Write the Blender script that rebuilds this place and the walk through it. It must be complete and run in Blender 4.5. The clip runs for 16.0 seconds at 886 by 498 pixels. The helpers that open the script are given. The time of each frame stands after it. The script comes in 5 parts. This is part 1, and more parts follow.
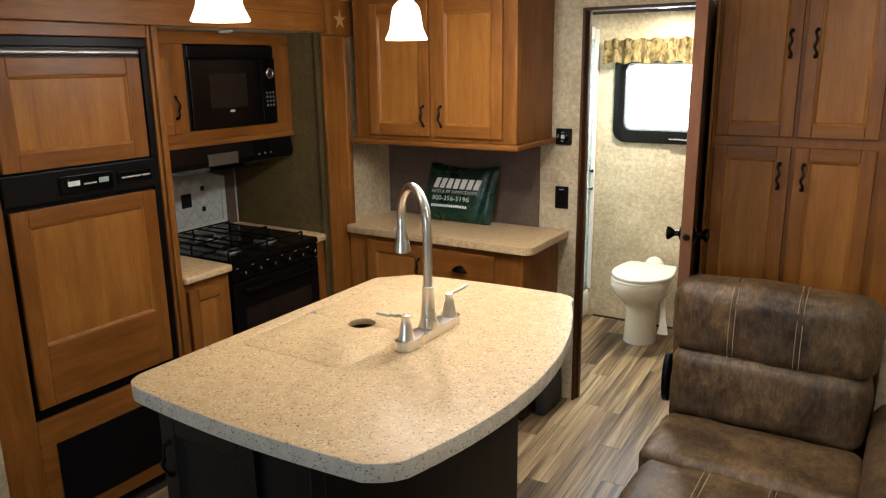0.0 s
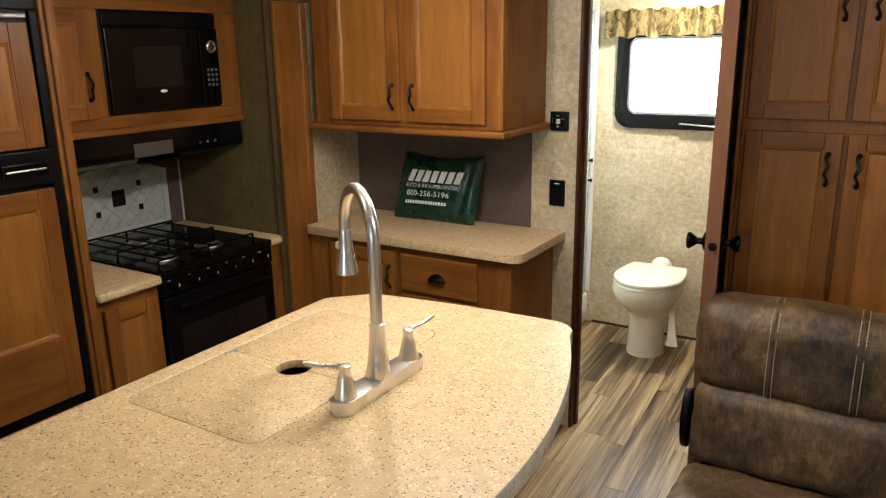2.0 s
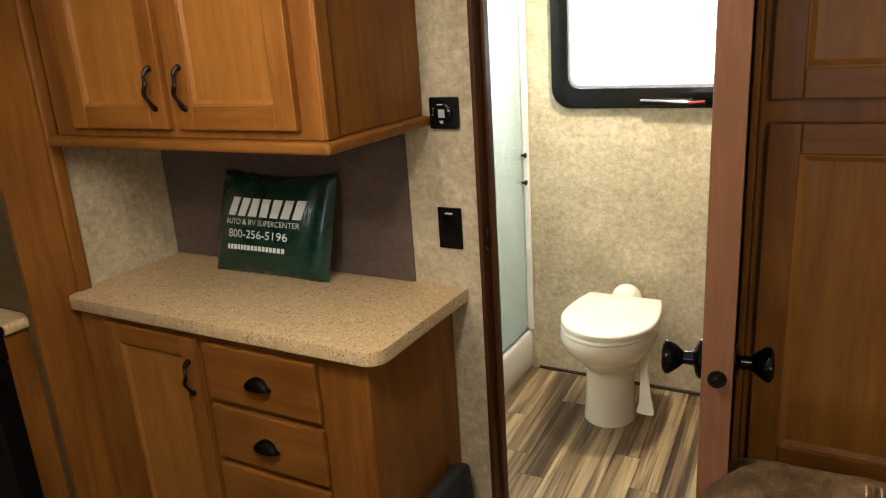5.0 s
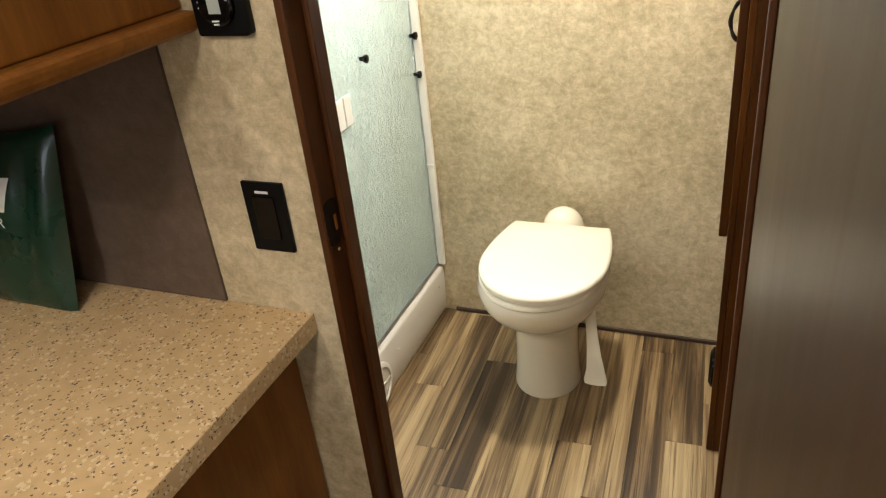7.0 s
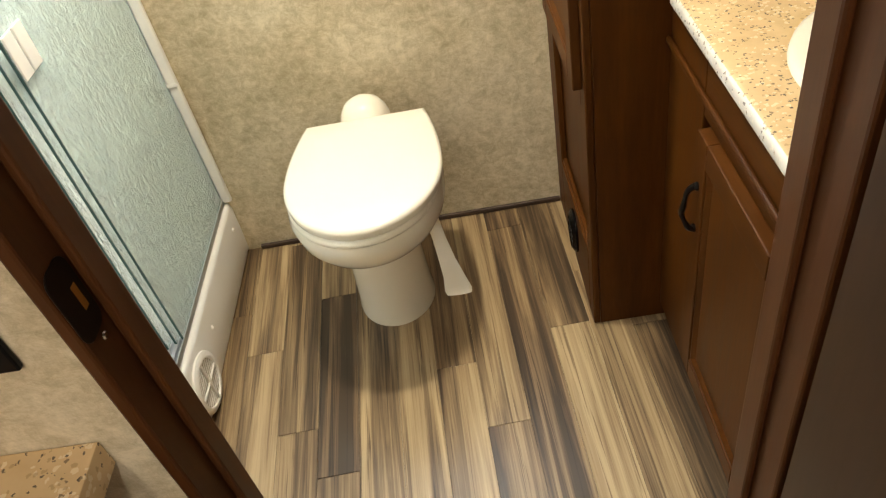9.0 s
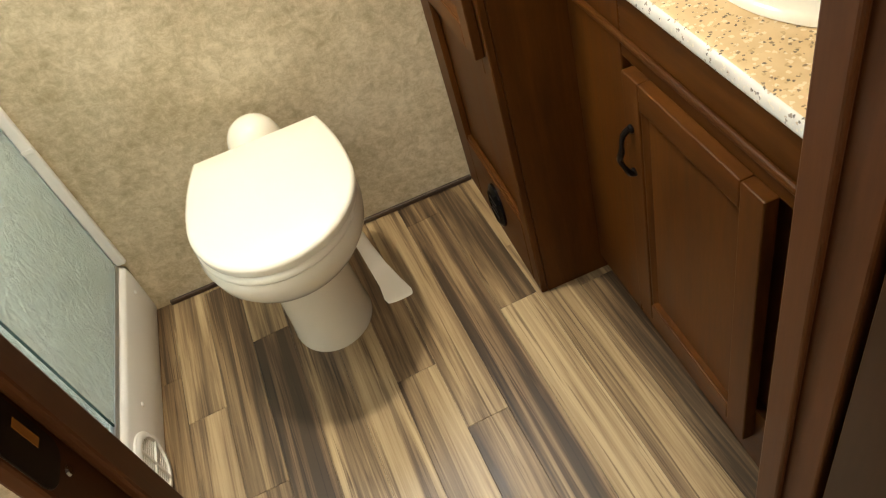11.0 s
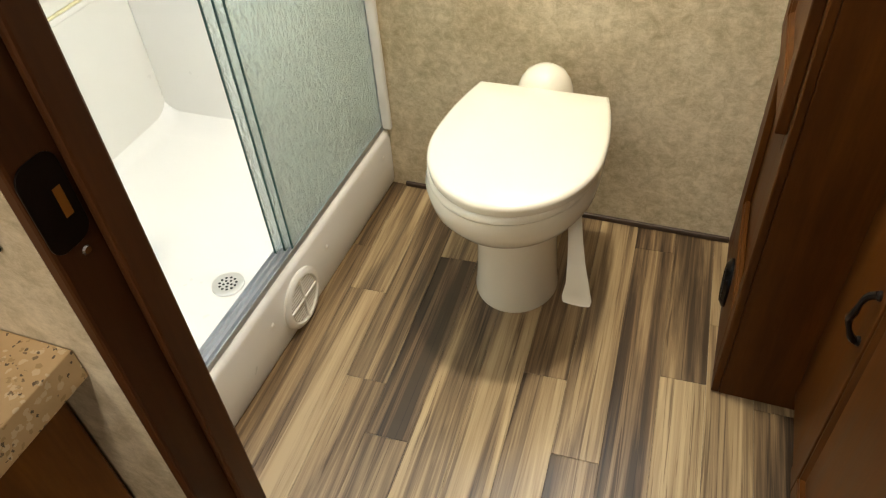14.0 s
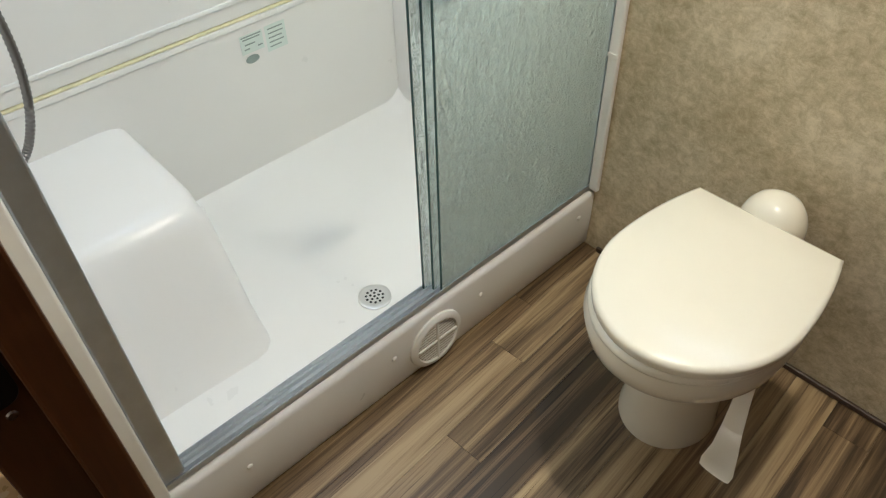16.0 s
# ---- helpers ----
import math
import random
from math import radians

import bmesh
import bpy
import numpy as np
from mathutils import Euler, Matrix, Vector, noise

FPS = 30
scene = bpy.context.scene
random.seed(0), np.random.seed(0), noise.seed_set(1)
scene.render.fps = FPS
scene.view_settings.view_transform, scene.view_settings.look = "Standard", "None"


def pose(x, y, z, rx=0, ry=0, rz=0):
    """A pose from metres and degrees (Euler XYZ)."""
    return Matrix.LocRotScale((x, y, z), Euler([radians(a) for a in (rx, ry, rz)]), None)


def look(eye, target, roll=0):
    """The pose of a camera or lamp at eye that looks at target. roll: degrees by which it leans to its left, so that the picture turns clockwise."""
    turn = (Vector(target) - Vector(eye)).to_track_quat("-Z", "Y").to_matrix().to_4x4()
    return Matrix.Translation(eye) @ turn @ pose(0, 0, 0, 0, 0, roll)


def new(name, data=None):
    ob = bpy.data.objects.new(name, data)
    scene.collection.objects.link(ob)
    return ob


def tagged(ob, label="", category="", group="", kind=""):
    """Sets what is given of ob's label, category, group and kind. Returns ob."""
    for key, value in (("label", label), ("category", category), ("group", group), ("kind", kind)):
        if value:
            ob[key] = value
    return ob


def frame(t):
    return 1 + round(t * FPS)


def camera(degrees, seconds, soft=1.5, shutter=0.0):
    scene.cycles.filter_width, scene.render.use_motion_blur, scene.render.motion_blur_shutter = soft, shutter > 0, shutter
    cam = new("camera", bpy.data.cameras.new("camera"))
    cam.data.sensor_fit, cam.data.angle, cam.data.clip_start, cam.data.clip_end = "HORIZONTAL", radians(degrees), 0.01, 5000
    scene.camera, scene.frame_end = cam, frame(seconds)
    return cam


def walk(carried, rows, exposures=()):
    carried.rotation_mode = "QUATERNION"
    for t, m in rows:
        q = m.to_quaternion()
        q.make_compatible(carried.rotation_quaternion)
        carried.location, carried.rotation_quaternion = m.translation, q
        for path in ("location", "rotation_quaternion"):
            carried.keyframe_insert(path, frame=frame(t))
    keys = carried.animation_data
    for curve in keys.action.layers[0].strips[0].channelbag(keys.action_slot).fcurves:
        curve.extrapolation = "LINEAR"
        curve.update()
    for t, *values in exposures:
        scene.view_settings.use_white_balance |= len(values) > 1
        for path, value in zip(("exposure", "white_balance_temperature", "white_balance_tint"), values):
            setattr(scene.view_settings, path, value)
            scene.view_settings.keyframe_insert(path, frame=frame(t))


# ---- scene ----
cam = camera(62.0, 16.0, soft=1.2)
PATH = [
    (0, (1.117, 0.583, 1.727), (0.087, 2.227, 1.24), -0.8),
    (0.5, (1.096, 0.668, 1.717), (0.008, 2.259, 1.184), -1.4),
    (1, (1.036, 0.806, 1.7), (-0.019, 2.416, 1.156), -0.7),
    (1.5, (0.951, 0.947, 1.692), (-0.103, 2.57, 1.188), -0.9),
    (2, (0.901, 1.099, 1.67), (-0.115, 2.741, 1.146), -0.9),
    (2.5, (0.858, 1.35, 1.669), (-0.126, 3.013, 1.15), -1.1),
    (3, (0.829, 1.581, 1.663), (-0.136, 3.261, 1.166), -2.8),
    (3.5, (0.745, 1.796, 1.644), (-0.219, 3.463, 1.105), -3.8),
    (6, (0.491, 2.744, 1.563), (-0.409, 4.409, 0.917), -2.9),
    (6.5, (0.39, 2.994, 1.547), (-0.381, 4.653, 0.738), -1.7),
    (7, (0.325, 3.177, 1.523), (-0.397, 4.777, 0.565), -6.3),
    (7.5, (0.283, 3.272, 1.472), (-0.279, 4.841, 0.366), -7.3),
    (8, (0.222, 3.396, 1.449), (-0.271, 4.933, 0.268), -10.0),
    (8.5, (0.176, 3.508, 1.432), (-0.171, 5.013, 0.161), -11.1),
    (9, (0.111, 3.587, 1.414), (-0.037, 5.069, 0.079), -12.9),
    (11.5, (0.028, 3.682, 1.367), (0.185, 5.088, -0.046), -18.7),
    (12, (0.05, 3.683, 1.364), (0.159, 5.079, -0.064), -13.9),
    (12.5, (0.087, 3.677, 1.359), (0.01, 5.078, -0.066), -9.9),
    (13, (0.15, 3.686, 1.362), (-0.178, 5.065, -0.049), -10.1),
    (13.5, (0.189, 3.703, 1.367), (-0.265, 5.067, -0.023), -8.5),
    (14, (0.179, 3.725, 1.358), (-0.403, 5.065, -0.007), -5.1),
    (14.5, (0.173, 3.843, 1.398), (-0.527, 5.105, 0.013), -2.9),
    (15, (0.155, 3.901, 1.397), (-0.663, 5.102, 0.023), -1.4),
    (15.5, (0.168, 3.954, 1.391), (-0.766, 5.029, -0.012), -1.2),
    (16, (0.181, 4.008, 1.418), (-0.88, 4.977, 0.028), -1.7),
]
walk(cam, [(t, look(eye, target, roll)) for t, eye, target, roll in PATH],
     exposures=[(0, 0.03, 5920, 10), (2, -0.03, 5980, 10), (3.5, -0.03, 6260, 10), (6, -0.08, 6400, 10), (8, -0.08, 6500, 10), (12.5, -0.10, 6500, 10), (14, -0.16, 6450, 10), (15, -0.44, 6200, 10), (16, -0.76, 5900, 10)])

# ---- light ----
world = bpy.data.worlds.new("world")
scene.world = world
world.use_nodes = True
wn = world.node_tree
sky = wn.nodes.new("ShaderNodeTexSky")
sky.sky_type, sky.sun_disc, sky.sun_elevation, sky.sun_rotation = "NISHITA", False, radians(40), radians(150)
wn.nodes["Background"].inputs[1].default_value = 0.12
wn.links.new(sky.outputs[0], wn.nodes["Background"].inputs[0])


def lamp(name, kind, at, watts, colour, size=0.1, size_y=None, aim=None):
    data = bpy.data.lights.new(name, kind)
    data.energy, data.color = watts, colour
    if kind == "AREA":
        data.size = size
        if size_y:
            data.shape, data.size_y = "RECTANGLE", size_y
    else:
        data.shadow_soft_size = size
    ob = new(name, data)
    ob.matrix_world = look(at, aim) if aim else Matrix.Translation(at)
    return ob


WARM, DAY = (1.0, 0.89, 0.76), (0.76, 0.88, 1.0)
lamp("pendant_bulb", "POINT", (-0.39, 2.77, 1.83), 14, WARM, 0.04)
lamp("pendant_bulb", "POINT", (-0.375, 1.93, 1.86), 0.9, WARM, 0.04)
lamp("ceiling_bulb", "AREA", (0.03, 2.85, 2.02), 11, WARM, 0.16, aim=(0.03, 2.85, 0))
lamp("ceiling_bulb", "POINT", (1.10, 2.15, 1.96), 15, (1.0, 0.91, 0.78), 0.08)
lamp("bathroom_bulb", "AREA", (-0.10, 4.90, 2.005), 26, (1.0, 0.89, 0.70), 0.12, aim=(-0.10, 4.90, 0))
lamp("window_light", "AREA", (0.2, -1.93, 1.35), 17, DAY, 1.3, 0.8, aim=(0.0, 2.0, 1.0))
lamp("window_light", "AREA", (-0.12, 5.35, 1.52), 7, DAY, 0.62, 0.44, aim=(-0.12, 3.0, 1.2))
lamp("skylight_light", "AREA", (-1.05, 4.66, 2.07), 6.5, DAY, 0.45, 0.5, aim=(-1.05, 4.66, 0))

# ---- materials ----


class Nodes:
    """A node material with short ways to add and join nodes."""

    def __init__(self, name, rough=0.5, metal=0.0):
        self.mat = bpy.data.materials.new(name)
        self.mat.use_nodes = True
        self.tree = self.mat.node_tree
        self.bsdf = self.tree.nodes["Principled BSDF"]
        self.set(self.bsdf, Roughness=rough, Metallic=metal)

    def set(self, node, **values):
        for key, value in values.items():
            node.inputs[key.replace("_", " ")].default_value = value
        return node

    def add(self, kind, **values):
        return self.set(self.tree.nodes.new("ShaderNode" + kind), **values)

    def link(self, a, b):
        self.tree.links.new(a, b)

    def coords(self, scale, shift=False):
        tc, mp = self.add("TexCoord"), self.add("Mapping")
        mp.inputs["Scale"].default_value = scale
        self.link(tc.outputs["Object"], mp.inputs["Vector"])
        if shift:
            info, mul = self.add("ObjectInfo"), self.add("VectorMath")
            mul.operation = "SCALE"
            mul.inputs[0].default_value = (13.7, 7.3, 5.1)
            self.link(info.outputs["Random"], mul.inputs["Scale"])
            self.link(mul.outputs[0], mp.inputs["Location"])
        return mp.outputs[0]

    def noise(self, vec, scale, detail=4, rough=0.55, distort=0.0):
        n = self.add("TexNoise", Scale=scale, Detail=detail, Roughness=rough, Distortion=distort)
        self.link(vec, n.inputs["Vector"])
        return n.outputs["Fac"]

    def ramp(self, fac, *stops):
        r = self.add("ValToRGB")
        e = r.color_ramp.elements
        while len(e) < len(stops):
            e.new(0.5)
        for el, (p, c) in zip(e, stops):
            el.position, el.color = p, (*c, 1)
        self.link(fac, r.inputs[0])
        return r.outputs[0]

    def mix(self, a, b, fac, mode="MIX"):
        m = self.tree.nodes.new("ShaderNodeMix")
        m.data_type, m.blend_type = "RGBA", mode
        for socket, value in ((m.inputs[0], fac), (m.inputs[6], a), (m.inputs[7], b)):
            if isinstance(value, (int, float)):
                socket.default_value = value
            elif isinstance(value, tuple):
                socket.default_value = (*value, 1)
            else:
                self.link(value, socket)
        return m.outputs[2]

    def math(self, op, a, b=0.0):
        m = self.tree.nodes.new("ShaderNodeMath")
        m.operation = op
        for socket, value in ((m.inputs[0], a), (m.inputs[1], b)):
            if isinstance(value, (int, float)):
                socket.default_value = value
            else:
                self.link(value, socket)
        return m.outputs[0]

    def colour(self, c):
        if isinstance(c, tuple):
            self.bsdf.inputs["Base Color"].default_value = (*c, 1)
        else:
            self.link(c, self.bsdf.inputs["Base Color"])

    def bump(self, h, strength=0.2, distance=0.002):
        b = self.add("Bump", Strength=strength, Distance=distance)
        self.link(h, b.inputs["Height"])
        self.link(b.outputs[0], self.bsdf.inputs["Normal"])

    def rough(self, fac, lo, hi):
        r = self.add("MapRange", To_Min=lo, To_Max=hi)
        self.link(fac, r.inputs[0])
        self.link(r.outputs[0], self.bsdf.inputs["Roughness"])


def wood(name, along, light, dark, rough=0.36, coat=0.05, relief=0.12, gloss=0.24):
    """Stained wood with grain along axis 0, 1 or 2."""
    n = Nodes(name, rough)
    scale = [9.0, 9.0, 9.0]
    scale[along] = 0.9
    v = n.coords(scale, True)
    big = n.noise(n.coords((2.2, 2.2, 2.2), True), 1.6, 3, 0.5)
    grain = n.noise(v, 2.2, 7, 0.62, 0.35)
    fine = n.noise(v, 17.0, 3, 0.6)
    g = n.math("ADD", n.math("MULTIPLY", grain, 0.65), n.math("MULTIPLY", big, 0.35))
    col = n.ramp(g, (0.30, dark), (0.52, tuple((a + b) / 2 for a, b in zip(light, dark))), (0.72, light))
    col = n.mix(col, n.ramp(fine, (0.35, (0.72, 0.68, 0.62)), (0.62, (1, 1, 1))), 0.45, "MULTIPLY")
    n.colour(col)
    n.rough(grain, rough - 0.06, rough + 0.12)
    n.bump(fine, relief, 0.0006)
    n.set(n.bsdf, Coat_Weight=coat, Coat_Roughness=0.28, Specular_IOR_Level=gloss)
    return n.mat


LIGHT, DARK = (0.345, 0.140, 0.026), (0.135, 0.043, 0.0066)
wood_v = wood("cabinet_wood_upright", 2, LIGHT, DARK)
wood_x = wood("cabinet_wood_across_x", 0, LIGHT, DARK)
wood_y = wood("cabinet_wood_across_y", 1, LIGHT, DARK)
wood_panel = wood("cabinet_wood_panel", 2, (0.42, 0.182, 0.036), (0.220, 0.079, 0.0125))
# darkened below the laminate's own brown to stand in for shade at the doorway
wood_door = wood("shaded_door_laminate", 2, (0.050, 0.023, 0.0095), (0.032, 0.0145, 0.006), 0.33, 0.0, 0.02, 0.28)
wood_trim = wood("trim_wood", 2, (0.100, 0.034, 0.008), (0.046, 0.0145, 0.0035), 0.42, 0.0, 0.12, 0.25)
wood_edge = wood("door_edge_wood", 2, (0.235, 0.105, 0.052), (0.165, 0.070, 0.034), 0.5, 0.0)
# deep brown stain, with part of the cabinets' shade put into the colour
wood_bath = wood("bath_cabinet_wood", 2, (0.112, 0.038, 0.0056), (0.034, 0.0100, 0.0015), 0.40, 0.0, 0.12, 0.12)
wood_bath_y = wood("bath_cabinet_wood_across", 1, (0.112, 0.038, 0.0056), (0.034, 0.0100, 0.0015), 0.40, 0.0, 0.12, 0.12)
black_wood = wood("black_painted_wood", 2, (0.009, 0.0095, 0.013), (0.005, 0.005, 0.007), 0.35, 0.2)


def wallpaper(name, light, mid, dark):
    n = Nodes(name, 0.62)
    v = n.coords((1, 1, 1))
    cloud = n.noise(v, 5.0, 5, 0.6, 0.4)
    blotch = n.noise(n.coords((1.0, 1.0, 1.1)), 34.0, 7, 0.78, 0.3)
    thread = n.noise(n.coords((18, 18, 150)), 4.0, 2, 0.6)
    thread2 = n.noise(n.coords((150, 150, 16)), 4.0, 2, 0.6)
    t = n.math("MULTIPLY", n.math("ADD", thread, thread2), 0.5)
    f = n.math("ADD", n.math("MULTIPLY", cloud, 0.30), n.math("ADD", n.math("MULTIPLY", blotch, 0.58), n.math("MULTIPLY", t, 0.12)))
    n.colour(n.ramp(f, (0.385, dark), (0.49, mid), (0.60, light)))
    n.bump(t, 0.25, 0.0006)
    n.rough(blotch, 0.5, 0.72)
    return n.mat


paper = wallpaper("tan_wallpaper", (0.68, 0.59, 0.42), (0.50, 0.42, 0.275), (0.345, 0.28, 0.165))
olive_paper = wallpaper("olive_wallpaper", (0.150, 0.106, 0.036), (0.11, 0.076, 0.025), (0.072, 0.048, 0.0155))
brown_panel = wallpaper("brown_backsplash", (0.135, 0.095, 0.072), (0.105, 0.073, 0.055), (0.08, 0.054, 0.04))


def speckled(name, base, base2, rough):
    n = Nodes(name, rough)
    v = n.coords((1, 1, 1))
    warp = n.add("TexNoise", Scale=240.0, Detail=2.0)
    n.link(v, warp.inputs["Vector"])
    shift = n.add("VectorMath")
    shift.operation = "MULTIPLY_ADD"
    shift.inputs[1].default_value = (0.006, 0.006, 0.006)
    n.link(warp.outputs["Color"], shift.inputs[0])
    n.link(v, shift.inputs[2])
    col = n.ramp(n.noise(v, 30, 3, 0.5), (0.32, base2), (0.68, base))
    for scale, cut, size, tint, much in ((170, 0.82, 0.55, (0.88, 0.79, 0.60), 0.5), (150, 0.86, 0.38, (0.42, 0.27, 0.12), 0.6),
                                         (160, 0.92, 0.38, (0.17, 0.11, 0.06), 0.8), (250, 0.93, 0.48, (0.06, 0.044, 0.034), 0.85)):
        vo = n.add("TexVoronoi", Scale=scale, Randomness=1.0)
        n.link(shift.outputs[0], vo.inputs["Vector"])
        sep = n.add("SeparateColor")
        n.link(vo.outputs["Color"], sep.inputs[0])
        pick = n.math("GREATER_THAN", sep.outputs[0], cut)
        near = n.math("LESS_THAN", vo.outputs["Distance"], size)
        col = n.mix(col, tint, n.math("MULTIPLY", n.math("MULTIPLY", pick, near), much))
    n.colour(col)
    n.set(n.bsdf, Coat_Weight=0.04, Coat_Roughness=0.25)
    return n.mat


stone = speckled("speckled_worktop", (0.70, 0.515, 0.285), (0.61, 0.43, 0.222), 0.46)
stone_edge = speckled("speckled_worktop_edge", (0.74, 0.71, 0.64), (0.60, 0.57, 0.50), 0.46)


def plain(name, c, rough=0.5, metal=0.0, vary=0.12, scale=14.0, bump=0.0, coat=0.0, **more):
    """One colour with soft unevenness and worn gloss."""
    n = Nodes(name, rough, metal)
    v = n.coords((1, 1, 1), True)
    f = n.noise(v, scale, 5, 0.6)
    n.colour(n.ramp(f, (0.3, tuple(x * (1 - vary) for x in c)), (0.7, tuple(min(1, x * (1 + vary)) for x in c))))
    n.rough(n.noise(v, scale * 2.3, 4), max(0.02, rough - 0.06), min(1, rough + 0.10))
    if bump:
        n.bump(n.noise(v, scale * 9, 3), bump, 0.0008)
    n.set(n.bsdf, Coat_Weight=coat, **more)
    return n.mat


black_gloss = plain("black_gloss_plastic", (0.0025, 0.0025, 0.0028), 0.13, Specular_IOR_Level=0.25)
black_satin = plain("black_satin_plastic", (0.0032, 0.0032, 0.0038), 0.36, Specular_IOR_Level=0.14)
black_rubber = plain("black_rubber", (0.02, 0.02, 0.021), 0.7)
bronze = plain("oiled_bronze", (0.016, 0.012, 0.010), 0.33, 0.75)
steel = plain("brushed_nickel", (0.76, 0.75, 0.73), 0.27, 1.0, 0.02, 5)
chrome = plain("chrome", (0.72, 0.72, 0.72), 0.1, 1.0, 0.03)
alu = plain("grey_aluminium", (0.50, 0.53, 0.56), 0.36, 0.9, 0.06, 30)
white_abs = plain("white_abs_plastic", (0.80, 0.79, 0.76), 0.28, 0, 0.012, 3)
white_frame = plain("white_plastic_trim", (0.78, 0.76, 0.71), 0.36, 0, 0.04)
cream = plain("cream_toilet_plastic", (0.80, 0.755, 0.63), 0.22, 0, 0.02, 4, 0.0, 0.2)
cream_bowl = plain("cream_toilet_china", (0.79, 0.74, 0.61), 0.14, 0, 0.02, 4, 0.0, 0.3)
sink_white = plain("cream_sink", (0.84, 0.79, 0.66), 0.15, 0, 0.02, 4, 0.0, 0.3)
seam_yellow = plain("aged_sealant", (0.72, 0.66, 0.42), 0.5, 0, 0.15, 30)
ceiling_white = plain("white_ceiling_panel", (0.78, 0.76, 0.72), 0.6, 0, 0.04, 6, 0.1)
dark_trim = plain("dark_brown_trim", (0.05, 0.028, 0.016), 0.45, 0, 0.2)
dark_void = plain("dark_underlay", (0.03, 0.02, 0.014), 0.8)
green_vinyl = plain("green_vinyl", (0.0035, 0.034, 0.020), 0.26, 0, 0.25, 7, 0.0, 0.2)
print_white = plain("white_print", (0.82, 0.84, 0.82), 0.5, 0, 0.04)
tile_grey = plain("pale_grey_tile", (0.52, 0.55, 0.53), 0.32, 0, 0.14, 22, 0.05)
tile_trim = plain("pale_tile_border", (0.58, 0.60, 0.57), 0.34, 0, 0.10, 30)
grout = plain("tile_grout", (0.49, 0.52, 0.50), 0.8)
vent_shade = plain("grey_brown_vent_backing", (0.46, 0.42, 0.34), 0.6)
tile_black = plain("black_glass_tile", (0.012, 0.013, 0.016), 0.12)
grey_glass_dark = plain("dark_oven_glass", (0.008, 0.008, 0.009), 0.07)
mw_window = plain("microwave_mesh_window", (0.012, 0.010, 0.008), 0.2, Specular_IOR_Level=0.25)
sticker = plain("clear_label", (0.66, 0.74, 0.69), 0.4, 0, 0.05)
print_grey = plain("grey_print", (0.28, 0.34, 0.31), 0.5)
dull_metal = plain("dull_grey_metal", (0.22, 0.21, 0.20), 0.36, 0.9, 0.05)
print_dim = plain("dim_print", (0.10, 0.10, 0.095), 0.4)
red_tip = plain("red_plastic_tip", (0.5, 0.03, 0.04), 0.4)
star_wood = plain("star_inlay", (0.55, 0.31, 0.12), 0.45)
stitch_thread = plain("tan_thread", (0.52, 0.40, 0.26), 0.8)


def leather():
    n = Nodes("distressed_leather", 0.45)
    v = n.coords((1, 1, 1))
    big, mid = n.noise(v, 5.5, 6, 0.68, 0.5), n.noise(n.coords((1.5, 1.0, 0.7)), 30.0, 8, 0.78, 0.4)
    scrape = n.noise(n.coords((9, 3, 1)), 22.0, 5, 0.7)
    pores = n.add("TexVoronoi", Scale=420.0)
    n.link(v, pores.inputs["Vector"])
    f = n.math("ADD", n.math("MULTIPLY", big, 0.45), n.math("ADD", n.math("MULTIPLY", mid, 0.38), n.math("MULTIPLY", scrape, 0.17)))
    n.colour(n.ramp(f, (0.38, (0.019, 0.011, 0.0055)), (0.46, (0.068, 0.040, 0.018)), (0.54, (0.150, 0.091, 0.041)), (0.64, (0.31, 0.200, 0.098))))
    n.rough(mid, 0.40, 0.62)
    n.bump(n.math("ADD", pores.outputs["Distance"], mid), 0.38, 0.0014)
    return n.mat


hide = leather()


def floor_board(name, tone):
    """Vinyl plank with fine wavy grain and a few dark veins; tone lightens or darkens the whole board."""
    n = Nodes(name, 0.36)
    streak = n.noise(n.coords((20, 0.7, 1), True), 1.6, 6, 0.60, 1.3)
    bands = n.noise(n.coords((10, 0.35, 1), True), 1.6, 3, 0.5, 0.8)
    fine = n.noise(n.coords((210, 2.4, 1), True), 1.4, 4, 0.6, 0.3)
    veins = n.noise(n.coords((34, 0.55, 1), True), 1.7, 4, 0.55, 2.0)
    info = n.add("ObjectInfo")
    shade = n.math("ADD", n.math("MULTIPLY", n.math("SUBTRACT", info.outputs["Random"], 0.5), 0.115), tone)
    f = n.math("ADD", n.math("ADD", n.math("MULTIPLY", streak, 0.44), n.math("MULTIPLY", bands, 0.39)), n.math("MULTIPLY", fine, 0.17))
    f = n.math("ADD", f, shade)
    col = n.ramp(f, (0.38, (0.050, 0.031, 0.016)), (0.435, (0.120, 0.077, 0.039)), (0.485, (0.200, 0.133, 0.068)), (0.54, (0.320, 0.226, 0.118)), (0.63, (0.47, 0.355, 0.198)))
    col = n.mix(col, n.ramp(veins, (0.345, (0.34, 0.29, 0.25)), (0.405, (1, 1, 1))), 0.85, "MULTIPLY")
    grey = n.math("GREATER_THAN", n.math("FRACT", n.math("MULTIPLY", info.outputs["Random"], 7.31)), 0.70)
    col = n.mix(col, n.mix(col, (0.93, 0.91, 0.91), 1.0, "MULTIPLY"), grey)
    n.colour(col)
    n.rough(fine, 0.28, 0.46)
    n.bump(fine, 0.12, 0.0005)
    return n.mat


board_dark, board, board_light = floor_board("streaked_vinyl_plank_dark", -0.030), floor_board("streaked_vinyl_plank", 0.002), floor_board("streaked_vinyl_plank_light", 0.034)


def glowing(name, c, strength):
    n = Nodes(name, 0.4)
    n.colour(c)
    n.set(n.bsdf, Emission_Color=(*c, 1), Emission_Strength=strength)
    return n.mat


